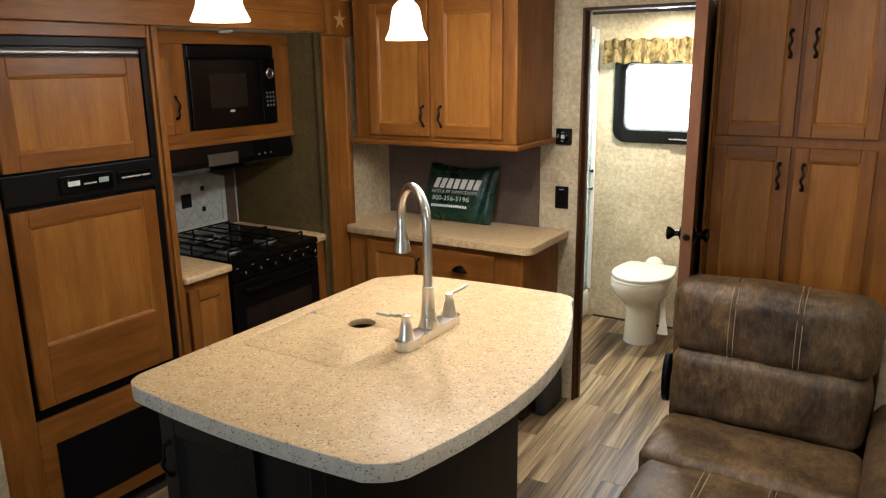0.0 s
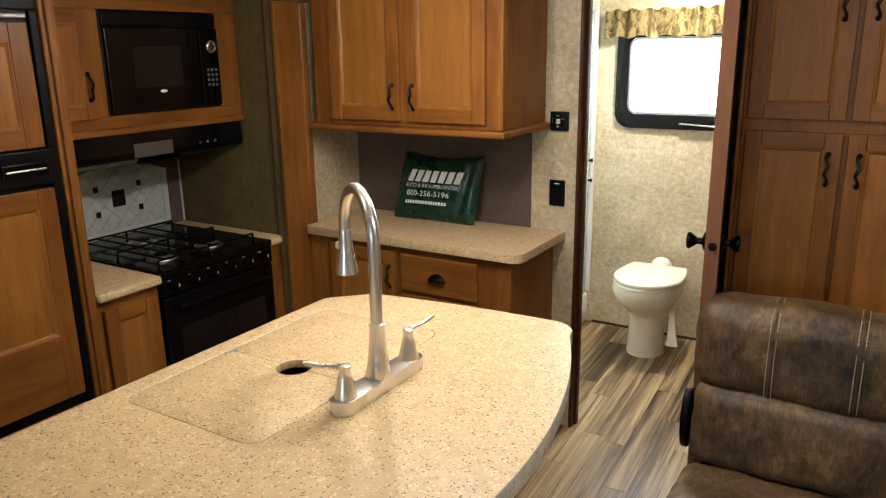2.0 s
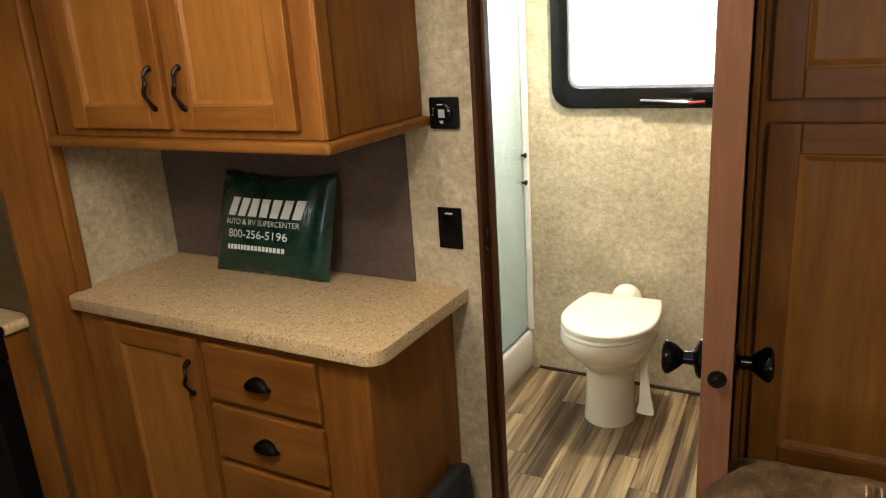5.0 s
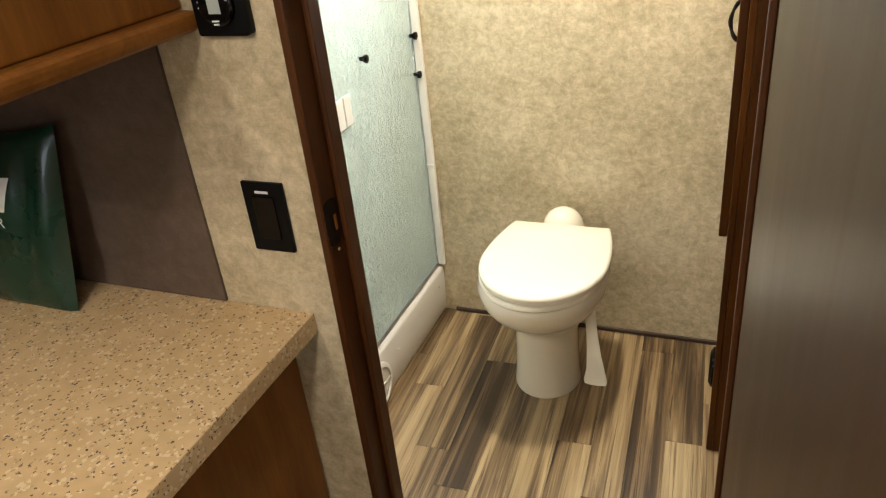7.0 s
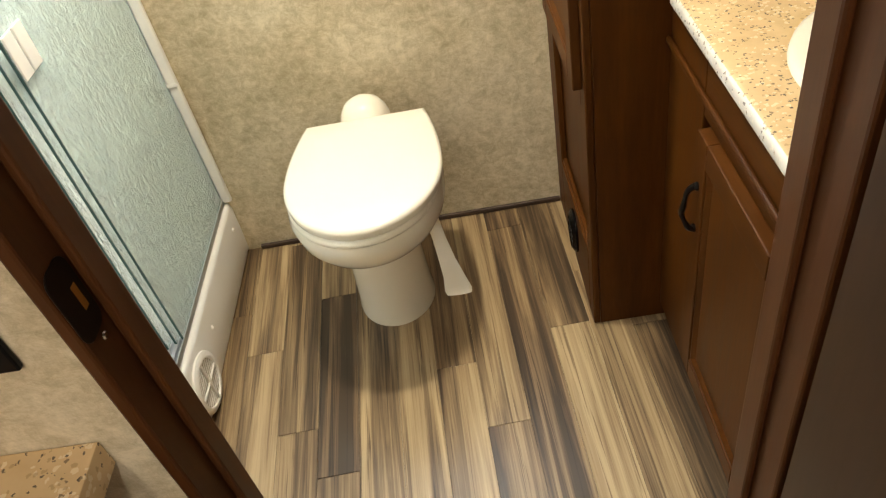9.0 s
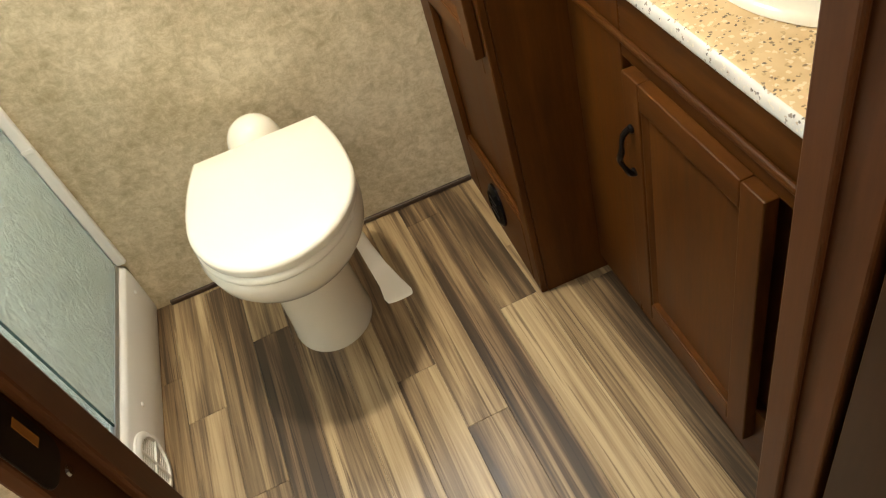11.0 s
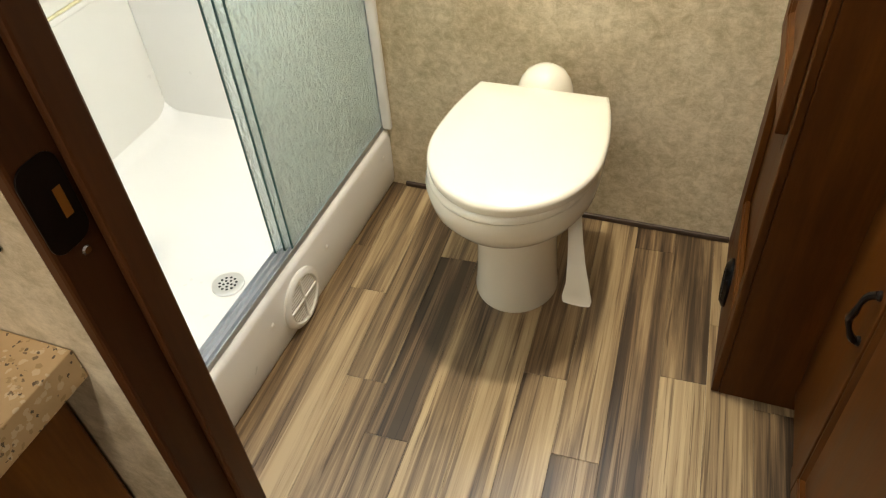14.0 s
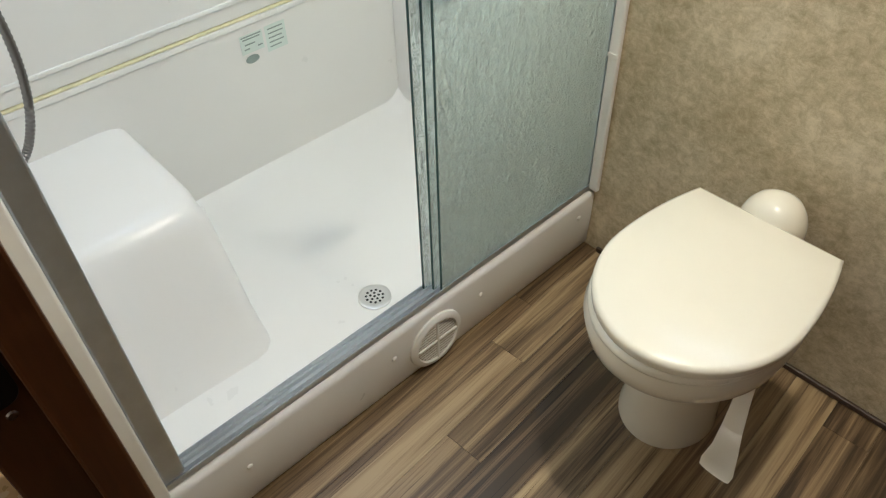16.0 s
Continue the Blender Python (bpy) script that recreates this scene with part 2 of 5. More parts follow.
bulb_glass = glowing("lit_frosted_glass", (1.0, 0.93, 0.80), 2.6)
bath_glass = glowing("lit_bathroom_diffuser", (1.0, 0.92, 0.76), 6.0)
daylight = glowing("bright_outdoors", (0.90, 0.96, 1.0), 2.2)
sky_dome = glowing("daylit_skylight", (0.86, 0.93, 1.0), 1.5)
lcd = glowing("grey_display", (0.35, 0.38, 0.36), 0.05)


def rain_glass():
    n = Nodes("rain_glass", 0.20)
    v = n.coords((1, 1, 0.45))
    n.colour((0.90, 0.985, 0.95))
    n.set(n.bsdf, Transmission_Weight=0.76, IOR=1.30)
    n.bump(n.noise(v, 46.0, 3, 0.6, 1.8), 1.0, 0.014)
    return n.mat


def clear_glass(name, tint, rough):
    n = Nodes(name, rough)
    n.colour(tint)
    n.set(n.bsdf, Transmission_Weight=1.0, IOR=1.45)
    return n.mat


frosted = rain_glass()
window_glass = clear_glass("window_glass", (0.97, 0.99, 1.0), 0.0)
glass_edge = plain("dark_glass_edge", (0.03, 0.07, 0.065), 0.2)


def valance_cloth():
    n = Nodes("gold_brown_cloth", 0.8)
    v = n.coords((1, 1, 1))
    f = n.noise(n.coords((1, 1, 0.55)), 20.0, 4, 0.55, 1.2)
    n.colour(n.ramp(f, (0.40, (0.11, 0.072, 0.022)), (0.48, (0.29, 0.215, 0.080)), (0.58, (0.43, 0.34, 0.155)), (0.65, (0.19, 0.13, 0.045))))
    n.bump(n.noise(v, 700, 2), 0.3, 0.0006)
    return n.mat


cloth = valance_cloth()

# ---- builders ----
WORLD = {}


def thing(name, label, category, at, group="", kind=""):
    ob = new(name)
    ob.location = at
    ob.empty_display_size = 0.05
    WORLD[ob] = Matrix.Translation(at)
    return tagged(ob, label, category, group, kind)


def mesh_of(bm, name, smooth=False):
    bmesh.ops.recalc_face_normals(bm, faces=bm.faces)
    me = bpy.data.meshes.new(name)
    if smooth:
        for f in bm.faces:
            f.smooth = True
    bm.to_mesh(me)
    bm.free()
    if smooth:
        me.set_sharp_from_angle(angle=radians(smooth if smooth is not True else 40))
    return me


def part(name, bm, material, parent=None, label="", m=None, smooth=False):
    """Link a bmesh, or a ready mesh, as one object, under a thing or a part."""
    me = bm if isinstance(bm, bpy.types.Mesh) else mesh_of(bm, name, smooth)
    if material and not me.materials:
        me.materials.append(material)
    ob = new(name, me)
    m = m or Matrix()
    WORLD[ob] = m
    if parent:
        ob.parent = parent
        ob.matrix_parent_inverse = WORLD[parent].inverted()
    ob.matrix_basis = m
    return tagged(ob, label)


def solid(name, bm, material, label, category, group="", kind="", smooth=False, m=None):
    """A thing that is one mesh."""
    return tagged(part(name, bm, material, None, label, m, smooth), "", category, group, kind)


def box(x0, x1, y0, y1, z0, z1, r=0.002, seg=2, bm=None):
    b = bmesh.new()
    bmesh.ops.create_cube(b, size=1)
    for v in b.verts:
        v.co = Vector((x0 + (v.co.x + 0.5) * (x1 - x0), y0 + (v.co.y + 0.5) * (y1 - y0), z0 + (v.co.z + 0.5) * (z1 - z0)))
    r = min(r, 0.45 * min(abs(x1 - x0), abs(y1 - y0), abs(z1 - z0)))
    if r > 0:
        bmesh.ops.bevel(b, geom=b.edges[:], offset=r, segments=seg, profile=0.5, affect="EDGES")
    return join(bm, b)


def join(bm, b):
    if bm is None:
        return b
    me = bpy.data.meshes.new("tmp")
    b.to_mesh(me)
    b.free()
    bm.from_mesh(me)
    bpy.data.meshes.remove(me)
    return bm


def moved(bm, m):
    bm.transform(m)
    return bm


def lathe(profile, at=(0, 0, 0), n=28, m=None):
    """Turn (radius, height) points round the z axis; closed at both ends."""
    bm = bmesh.new()
    rings = []
    for r, z in profile:
        rings.append([bm.verts.new((r * math.cos(2 * math.pi * i / n), r * math.sin(2 * math.pi * i / n), z)) for i in range(n)])
    for a, b in zip(rings, rings[1:]):
        for i in range(n):
            bm.faces.new((a[i], a[(i + 1) % n], b[(i + 1) % n], b[i]))
    bm.faces.new(rings[0]), bm.faces.new(rings[-1])
    bm.transform(m or Matrix())
    bm.transform(Matrix.Translation(at))
    return bm


def tube(points, radii, n=12):
    """A round bar along points."""
    bm = bmesh.new()
    pts = [Vector(p) for p in points]
    if isinstance(radii, (int, float)):
        radii = [radii] * len(pts)
    up, rings = Vector((0.13, 0.37, 0.92)).normalized(), []
    for i, p in enumerate(pts):
        d = (pts[min(i + 1, len(pts) - 1)] - pts[max(i - 1, 0)]).normalized()
        side = d.cross(up)
        if side.length < 1e-4:
            side = d.orthogonal()
        side.normalize()
        up = side.cross(d).normalized()
        rings.append([bm.verts.new(p + radii[i] * (math.cos(2 * math.pi * k / n) * side + math.sin(2 * math.pi * k / n) * up)) for k in range(n)])
    for a, b in zip(rings, rings[1:]):
        for k in range(n):
            bm.faces.new((a[k], a[(k + 1) % n], b[(k + 1) % n], b[k]))
    bm.faces.new(rings[0]), bm.faces.new(rings[-1])
    return bm


def loft(loops, caps=True):
    """Skin between loops of equally many points; closed at both ends if caps."""
    bm = bmesh.new()
    rings = [[bm.verts.new(p) for p in loop] for loop in loops]
    n = len(rings[0])
    for a, b in zip(rings, rings[1:]):
        for i in range(n):
            bm.faces.new((a[i], a[(i + 1) % n], b[(i + 1) % n], b[i]))
    if caps:
        bm.faces.new(rings[0]), bm.faces.new(rings[-1])
    return bm


def slab(outline, z0, z1, holes=(), r=0.0, seg=3):
    """A plate from a plan outline, with holes cut through, its outer edges rounded by r."""
    bm = bmesh.new()
    edges = []
    for loop in (outline, *holes):
        vs = [bm.verts.new((x, y, z1)) for x, y in loop]
        edges += [bm.edges.new((vs[i], vs[(i + 1) % len(vs)])) for i in range(len(vs))]
    bmesh.ops.triangle_fill(bm, use_beauty=True, edges=edges)
    top = bm.faces[:]
    ext = bmesh.ops.extrude_face_region(bm, geom=top)
    down = [g for g in ext["geom"] if isinstance(g, bmesh.types.BMVert)]
    for v in down:
        v.co.z = z0
    if r:
        bmesh.ops.recalc_face_normals(bm, faces=bm.faces)
        rim = [e for e in bm.edges if len(e.link_faces) == 2 and abs(e.verts[0].co.z - e.verts[1].co.z) < 1e-6
               and abs(e.link_faces[0].normal.z - e.link_faces[1].normal.z) > 0.5]
        bmesh.ops.bevel(bm, geom=rim, offset=r, segments=seg, profile=0.5, affect="EDGES", clamp_overlap=True)
    return bm


def rounded(x0, x1, y0, y1, r, n=6):
    pts = []
    for cx, cy, a in ((x1 - r, y1 - r, 0), (x0 + r, y1 - r, 90), (x0 + r, y0 + r, 180), (x1 - r, y0 + r, 270)):
        pts += [(cx + r * math.cos(radians(a + 90 * i / n)), cy + r * math.sin(radians(a + 90 * i / n))) for i in range(n + 1)]
    return pts


def cushion(x0, x1, y0, y1, z0, z1, r, puff=0.0, rough=0.0, seed=0.0, cuts=16):
    """A stuffed block: rounded by r, swollen by puff, lightly creased."""
    bm = bmesh.new()
    bmesh.ops.create_cube(bm, size=2)
    bmesh.ops.subdivide_edges(bm, edges=bm.edges[:], cuts=cuts, use_grid_fill=True)
    lo, hi = Vector((x0, y0, z0)), Vector((x1, y1, z1))
    mid, half = (lo + hi) / 2, (hi - lo) / 2
    for v in bm.verts:
        u = v.co.copy()
        p = Vector([mid[i] + u[i] * half[i] for i in range(3)])
        q = Vector([min(max(p[i], lo[i] + r), hi[i] - r) for i in range(3)])
        d = p - q
        n = d.normalized() if d.length else Vector()
        p = q + n * r if d.length else p
        a, b, c = (1 - u.x ** 2), (1 - u.y ** 2), (1 - u.z ** 2)
        p += n * puff * max(a * b, b * c, a * c)
        if rough:
            p += n * rough * noise.noise(Vector((p.x * 9 + seed, p.y * 9, p.z * 9)))
            p += n * rough * 0.5 * noise.noise(Vector((p.x * 31, p.y * 31 + seed, p.z * 22)))
        v.co = p
    return bm


# Frames on cupboards: a local plane with u to the right, v up and w out of the front.
def plane(at, facing):
    """A pose whose x runs right, y up and z out of the face, for a front that faces -y, +x or -x."""
    axes = {"-y": ((1, 0, 0), (0, 0, 1), (0, -1, 0)), "+x": ((0, 1, 0), (0, 0, 1), (1, 0, 0)), "-x": ((0, -1, 0), (0, 0, 1), (-1, 0, 0))}[facing]
    m = Matrix.Identity(4)
    for i, axis in enumerate(axes):
        for j in range(3):
            m[j][i] = axis[j]
    return Matrix.Translation(at) @ m


def bow_handle():
    """A curled bow pull, upright, 95 mm, centred, standing out along z."""
    pts, rad = [], []
    for i in range(17):
        t = i / 16
        pts.append((0.004 * math.sin(4 * math.pi * t), (t - 0.5) * 0.095, 0.004 + 0.020 * math.sin(math.pi * t) ** 0.7))
        rad.append(0.0038 + 0.0022 * abs(math.cos(2 * math.pi * t)))
    bm = tube(pts, rad, 8)
    for s in (-1, 1):
        join(bm, lathe([(0.008, 0), (0.008, 0.003), (0.005, 0.006), (0.002, 0.007)], (0, s * 0.046, 0), 12))
    return mesh_of(bm, "bow_handle", True)


def cup_pull():
    """A half-round cup pull, 85 mm wide."""
    bm = bmesh.new()
    rows = []
    for j in range(7):
        a = radians(90 * j / 6)
        row = []
        for i in range(13):
            t = math.pi * i / 12
            row.append(bm.verts.new((0.042 * math.cos(t) * math.cos(a * 0.55), 0.030 * math.sin(a) * math.sin(t) ** 0.6 - 0.014, 0.025 * math.sin(t) ** 0.6 * math.cos(a))))
        rows.append(row)
    for a, b in zip(rows, rows[1:]):
        for i in range(12):
            bm.faces.new((a[i], a[i + 1], b[i + 1], b[i]))
    bmesh.ops.solidify(bm, geom=bm.faces[:], thickness=0.002)
    return mesh_of(bm, "cup_pull", True)


BOW, CUP = bow_handle(), cup_pull()


def front(parent, name, at, facing, w, h, mat_v, mat_h, mat_p, rail=0.055, thick=0.019, handle=None, pull=None, label="", foot=None):
    """A framed door or drawer front with a sunk panel. at: the lower left corner of its back, handle: (u, v), foot: its bottom rail's height."""
    m, foot = plane(at, facing), foot or rail
    ob = part(name, moved(box(rail - 0.01, w - rail + 0.01, foot - 0.01, h - rail + 0.01, 0.001, thick - 0.0105, 0, 1), m), mat_p, parent, label)
    for u in (0, w - rail):
        part("stile", moved(box(u, u + rail, 0, h, 0, thick, 0.0025, 2), m), mat_v, ob)
    for v, t in ((0, foot), (h - rail, rail)):
        part("rail", moved(box(rail + 0.0004, w - rail - 0.0004, v, v + t, 0, thick, 0.0025, 2), m), mat_h, ob)
    # sloped bead between frame and panel
    a, b = -0.001, 0.011
    bm = loft([[(x, y, z) for x, y in ((rail + e, foot + e), (w - rail - e, foot + e), (w - rail - e, h - rail - e), (rail + e, h - rail - e))]
               for e, z in ((a, thick - 0.003), (a + 0.004, thick - 0.0035), (b, thick - 0.0104), (b, 0.002))], False)
    part("bead", moved(bm, m), mat_p, ob)
    if handle:
        part("handle", BOW if not pull else pull, bronze, ob, "dark bronze handle", m @ Matrix.Translation((handle[0], handle[1], thick)))
    return ob


def slab_front(parent, name, at, facing, w, h, material, handle=None, thick=0.019):
    m = plane(at, facing)
    ob = part(name, moved(box(0, w, 0, h, 0, thick, 0.006, 3), m), material, parent)
    if handle:
        part("handle", CUP, bronze, ob, "dark bronze cup pull", m @ Matrix.Translation((handle[0], handle[1], thick)))
    return ob


def lettering(text, width, height, deep=0.0004):
    """A flat mesh of text, fitted to width and height, from its lower left corner."""
    curve = bpy.data.curves.new("text", "FONT")
    curve.body, curve.extrude = text, 0
    ob = bpy.data.objects.new("text", curve)
    me = bpy.data.meshes.new_from_object(ob)
    bpy.data.objects.remove(ob)
    co = np.array([v.co[:] for v in me.vertices])
    lo, hi = co.min(0), co.max(0)
    for v in me.vertices:
        v.co = Vector(((v.co.x - lo[0]) / (hi[0] - lo[0]) * width, (v.co.y - lo[1]) / (hi[1] - lo[1]) * height, 0))
    return me

# ---- setting ----
LEFT, PART, PART2, REAR, TOP = -1.355, 3.97, 4.03, 5.295, 2.04


def setting(name, boxes, material, label, category="wall"):
    bm = bmesh.new()
    for b in boxes:
        box(*b, 0, 1, bm)
    return solid(name, bm, material, label, category, kind="structure")


setting("wall_partition", [(-2.2, -0.2185, PART, PART2 - 0.004, 0, TOP), (0.382, 2.0, PART, PART2, 0, TOP), (-0.2185, 0.382, PART, PART2, 1.97, TOP)], paper,
        "tan mottled wallpaper partition with a doorway to the bathroom")
setting("wall_left", [(LEFT - 0.05, LEFT, -2.0, 1.70, 0, TOP), (LEFT - 0.05, LEFT, 3.47, PART, 0, TOP), (LEFT - 0.05, LEFT, 1.70, 3.47, 1.887, TOP)], paper,
        "tan mottled wallpaper side wall around the kitchen slide-out")
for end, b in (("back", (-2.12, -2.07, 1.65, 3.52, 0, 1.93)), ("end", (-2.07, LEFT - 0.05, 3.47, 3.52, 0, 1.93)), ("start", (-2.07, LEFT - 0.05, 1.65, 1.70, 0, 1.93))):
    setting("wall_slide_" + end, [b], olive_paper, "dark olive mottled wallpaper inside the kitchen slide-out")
setting("slide_ceiling", [(-2.07, LEFT - 0.05, 1.70, 3.47, 1.887, 1.93)], ceiling_white, "white ceiling panel of the kitchen slide-out", "ceiling")
setting("wall_right", [(1.95, 2.0, -2.0, 3.50, 0, TOP), (1.135, 2.0, 3.50, PART, 0, TOP)], paper, "tan mottled wallpaper wall behind the sofa")
setting("wall_front", [(-1.40, -0.5, -2.05, -2.0, 0, TOP), (0.9, 2.0, -2.05, -2.0, 0, TOP), (-0.5, 0.9, -2.05, -2.0, 0, 0.9), (-0.5, 0.9, -2.05, -2.0, 1.8, TOP)], paper,
        "tan wallpaper wall with a daylit window opening")
setting("wall_rear", [(-1.50, -0.475, REAR, REAR + 0.06, 0, TOP), (0.235, 1.05, REAR, REAR + 0.06, 0, TOP), (-0.475, 0.235, REAR, REAR + 0.06, 0, 1.25),
                      (-0.475, 0.235, REAR, REAR + 0.06, 1.75, TOP)], paper, "tan mottled wallpaper wall with the bathroom window")
setting("wall_bath_left", [(-1.50, -1.44, PART2, REAR, 0, TOP)], paper, "tan wallpaper wall behind the shower")
setting("wall_bath_right", [(1.0, 1.05, PART2, REAR, 0, TOP)], paper, "tan wallpaper wall behind the vanity")
setting("ceiling", [(-2.2, 2.0, -2.05, 4.40, TOP, TOP + 0.05), (-2.2, 2.0, 4.92, REAR + 0.06, TOP, TOP + 0.05), (-2.2, -1.30, 4.40, 4.92, TOP, TOP + 0.05), (-0.80, 2.0, 4.40, 4.92, TOP, TOP + 0.05)], ceiling_white, "white panelled ceiling", "ceiling")
setting("backsplash", [(-1.352, -0.422, PART - 0.006, PART - 0.0005, 0.912, 1.345)], brown_panel, "dark brown textured backsplash panel above the counter", "backsplash")
solid("crown_trim", box(-1.44, 1.0, REAR - 0.012, REAR - 0.001, 2.018, 2.036, 0.003), dark_trim, "thin dark brown trim under the bathroom ceiling", "trim", kind="structure")
solid("baseboard", box(-0.60, 0.315, REAR - 0.011, REAR - 0.001, 0.001, 0.016, 0.003), dark_trim, "thin dark brown strip along the bathroom wall foot", "trim", kind="structure")

skylight = thing("skylight", "white translucent skylight dome above the shower", "skylight", (-1.05, 4.66, TOP + 0.1), kind="structure")
part("dome", loft([rounded_loop for rounded_loop in ([(x, y, z) for x, y in rounded(-1.33 + e, -0.77 - e, 4.37 + e, 4.95 - e, 0.06)] for e, z in ((0, TOP + 0.0505), (0.005, TOP + 0.09), (0.06, TOP + 0.14)))]), sky_dome, skylight)
# doorway lining: jamb, face casing and stop on each side, and a head
jamb = thing("door_frame", "dark brown wooden frame of the bathroom doorway", "door frame", (-0.2, 4.0, 0), kind="structure")
part("jamb", box(-0.218, -0.2045, PART - 0.010, PART2, 0, 1.97, 0.003), wood_trim, jamb)
part("stop", box(-0.2043, -0.195, PART + 0.030, PART2, 0, 1.955, 0.003), wood_trim, jamb)
part("jamb", box(0.347, 0.382, PART - 0.012, PART2 + 0.006, 0, 1.97, 0.003), wood_trim, jamb)
part("stop", box(0.338, 0.3468, PART + 0.030, PART2 + 0.006, 0, 1.955, 0.003), wood_trim, jamb)
part("head", box(-0.2043, 0.3468, PART - 0.012, PART2 + 0.006, 1.956, 1.97, 0.003), wood_trim, jamb)
strike = part("strike_plate", moved(slab(rounded(-0.019, 0.017, -0.036, 0.036, 0.012), 0, 0.0016, r=0.0005, seg=1), plane((-0.2043, 3.980, 1.068), "+x")), bronze, jamb, "dark bronze strike plate")
part("latch_hole", box(-0.2026, -0.2022, 3.982, 3.989, 1.054, 1.078, 0.0001, 1), wood_panel, strike, "pale wood showing through the plate's hole")
part("screw", lathe([(0.004, 0), (0.003, 0.0015)], n=10, m=plane((-0.2043, 3.985, 1.022), "+x")), chrome, jamb)

# slide-out surround
surround = thing("slide_trim", "stained wooden trim around the kitchen slide-out opening", "trim", (LEFT, 3.56, 0), kind="structure")
bm = box(LEFT, LEFT + 0.018, 3.430, 3.574, 0.001, 1.868, 0.003)
part("post", bm, wood_v, surround)
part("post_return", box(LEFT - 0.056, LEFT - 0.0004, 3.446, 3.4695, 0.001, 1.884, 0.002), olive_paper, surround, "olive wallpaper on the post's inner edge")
part("post_edge", box(LEFT, LEFT + 0.028, 3.5744, 3.616, 0.001, 1.868, 0.009, 3), wood_v, surround)
part("header", box(LEFT, LEFT + 0.020, 1.66, 3.440, 1.884, 2.038, 0.003), wood_y, surround)
part("header_bead", box(LEFT + 0.0202, LEFT + 0.026, 1.66, 3.440, 1.965, 1.972, 0.002), wood_y, surround)
block = part("corner_block", box(LEFT, LEFT + 0.034, 3.442, 3.632, 1.870, 2.038, 0.004), wood_v, surround)
part("block_edge", box(LEFT + 0.0342, LEFT + 0.040, 3.446, 3.468, 1.872, 2.036, 0.002), wood_panel, block)
star = [(0.048 * (1 if i % 2 == 0 else 0.36) * math.sin(math.pi * i / 5), 0.048 * (1 if i % 2 == 0 else 0.36) * math.cos(math.pi * i / 5)) for i in range(10)]
part("star", moved(slab(star, 0, 0.0025), plane((LEFT + 0.0341, 3.543, 1.945), "+x")), star_wood, block, "pale carved star")

# the bathroom door, open towards the kitchen
HINGE, EDGE = Vector((0.345, 3.945, 0)), Vector((0.447, 3.322, 0))
along = (EDGE - HINGE).normalized()
across = Vector((-along.y, along.x, 0))
DOOR = Matrix(((along.x, across.x, 0, HINGE.x), (along.y, across.y, 0, HINGE.y), (0, 0, 1, 0), (0, 0, 0, 1)))
width = (EDGE - HINGE).length
door = thing("door_1", "open brown laminate bathroom door with black knobs", "door", HINGE, kind="structure")
part("leaf", moved(box(0, width - 0.004, 0.001, 0.041, 0.015, 1.945, 0.001, 1), DOOR), wood_door, door)
part("edge_band", moved(box(width - 0.0038, width, 0, 0.042, 0.015, 1.945, 0.001, 1), DOOR), wood_edge, door, "pinkish wood edge band")
knob_profile = [(0.030, 0), (0.030, 0.004), (0.024, 0.008), (0.011, 0.012), (0.010, 0.026), (0.017, 0.034), (0.026, 0.046), (0.0265, 0.052), (0.022, 0.056), (0.008, 0.058)]
for side, turn in ((0.0, Matrix.Rotation(radians(90), 4, "X")), (0.042, Matrix.Rotation(radians(-90), 4, "X"))):
    part("knob", lathe(knob_profile, n=24, m=DOOR @ Matrix.Translation((width - 0.062, side, 1.088)) @ turn), black_gloss, door, "glossy black knob", smooth=True)
bolt = lathe([(0.013, 0), (0.013, 0.0015), (0.0075, 0.0016), (0.0075, 0.009), (0.006, 0.011)], n=18, m=DOOR @ Matrix.Translation((width, 0.021, 1.088)) @ Matrix.Rotation(radians(90), 4, "Y"))
part("latch", bolt, bronze, door, "dark bronze spring latch", smooth=True)
for z in (0.3, 1.05, 1.75):
    part("hinge", moved(lathe([(0.006, 0), (0.006, 0.07)], n=10), DOOR @ Matrix.Translation((-0.006, 0.044, z))), bronze, door)

# bathroom window
window = thing("window_1", "black framed window with rounded corners, bright daylight behind", "window", (-0.12, REAR, 1.5), kind="structure")
wm = plane((0, REAR - 0.014, 0), "-y")
outer, inner = rounded(-0.510, 0.262, 1.218, 1.790, 0.085), rounded(-0.440, 0.205, 1.298, 1.715, 0.05)
part("window_frame", moved(slab(outer, -0.0138, 0.006, [inner], 0.006, 2), wm), black_gloss, window, "glossy black frame", smooth=True)
inner2 = rounded(-0.428, 0.193, 1.310, 1.703, 0.042)
part("inner_frame", moved(slab([p for p in rounded(-0.4395, 0.2045, 1.2985, 1.7145, 0.05)], -0.030, -0.004, [inner2], 0.001, 1), wm), alu, window, "thin grey metal inner frame")
pane = part("pane", moved(slab(inner2, -0.024, -0.020), wm), window_glass, window)
pane.visible_shadow = False
rod = tube([(-0.136, REAR - 0.034, 1.252), (-0.126, REAR - 0.036, 1.252), (0.0, REAR - 0.036, 1.246), (0.06, REAR - 0.035, 1.243)], 0.0045, 10)
part("crank_handle", rod, chrome, window, "chrome crank handle", smooth=True)
part("crank_tip", tube([(0.045, REAR - 0.037, 1.241), (0.075, REAR - 0.038, 1.245), (0.105, REAR - 0.036, 1.247)], [0.005, 0.004, 0.003], 8), red_tip, window, "red handle tip", smooth=True)
part("crank_mount", box(-0.14, 0.11, REAR - 0.0335, REAR - 0.0205, 1.224, 1.238, 0.004), black_gloss, window)
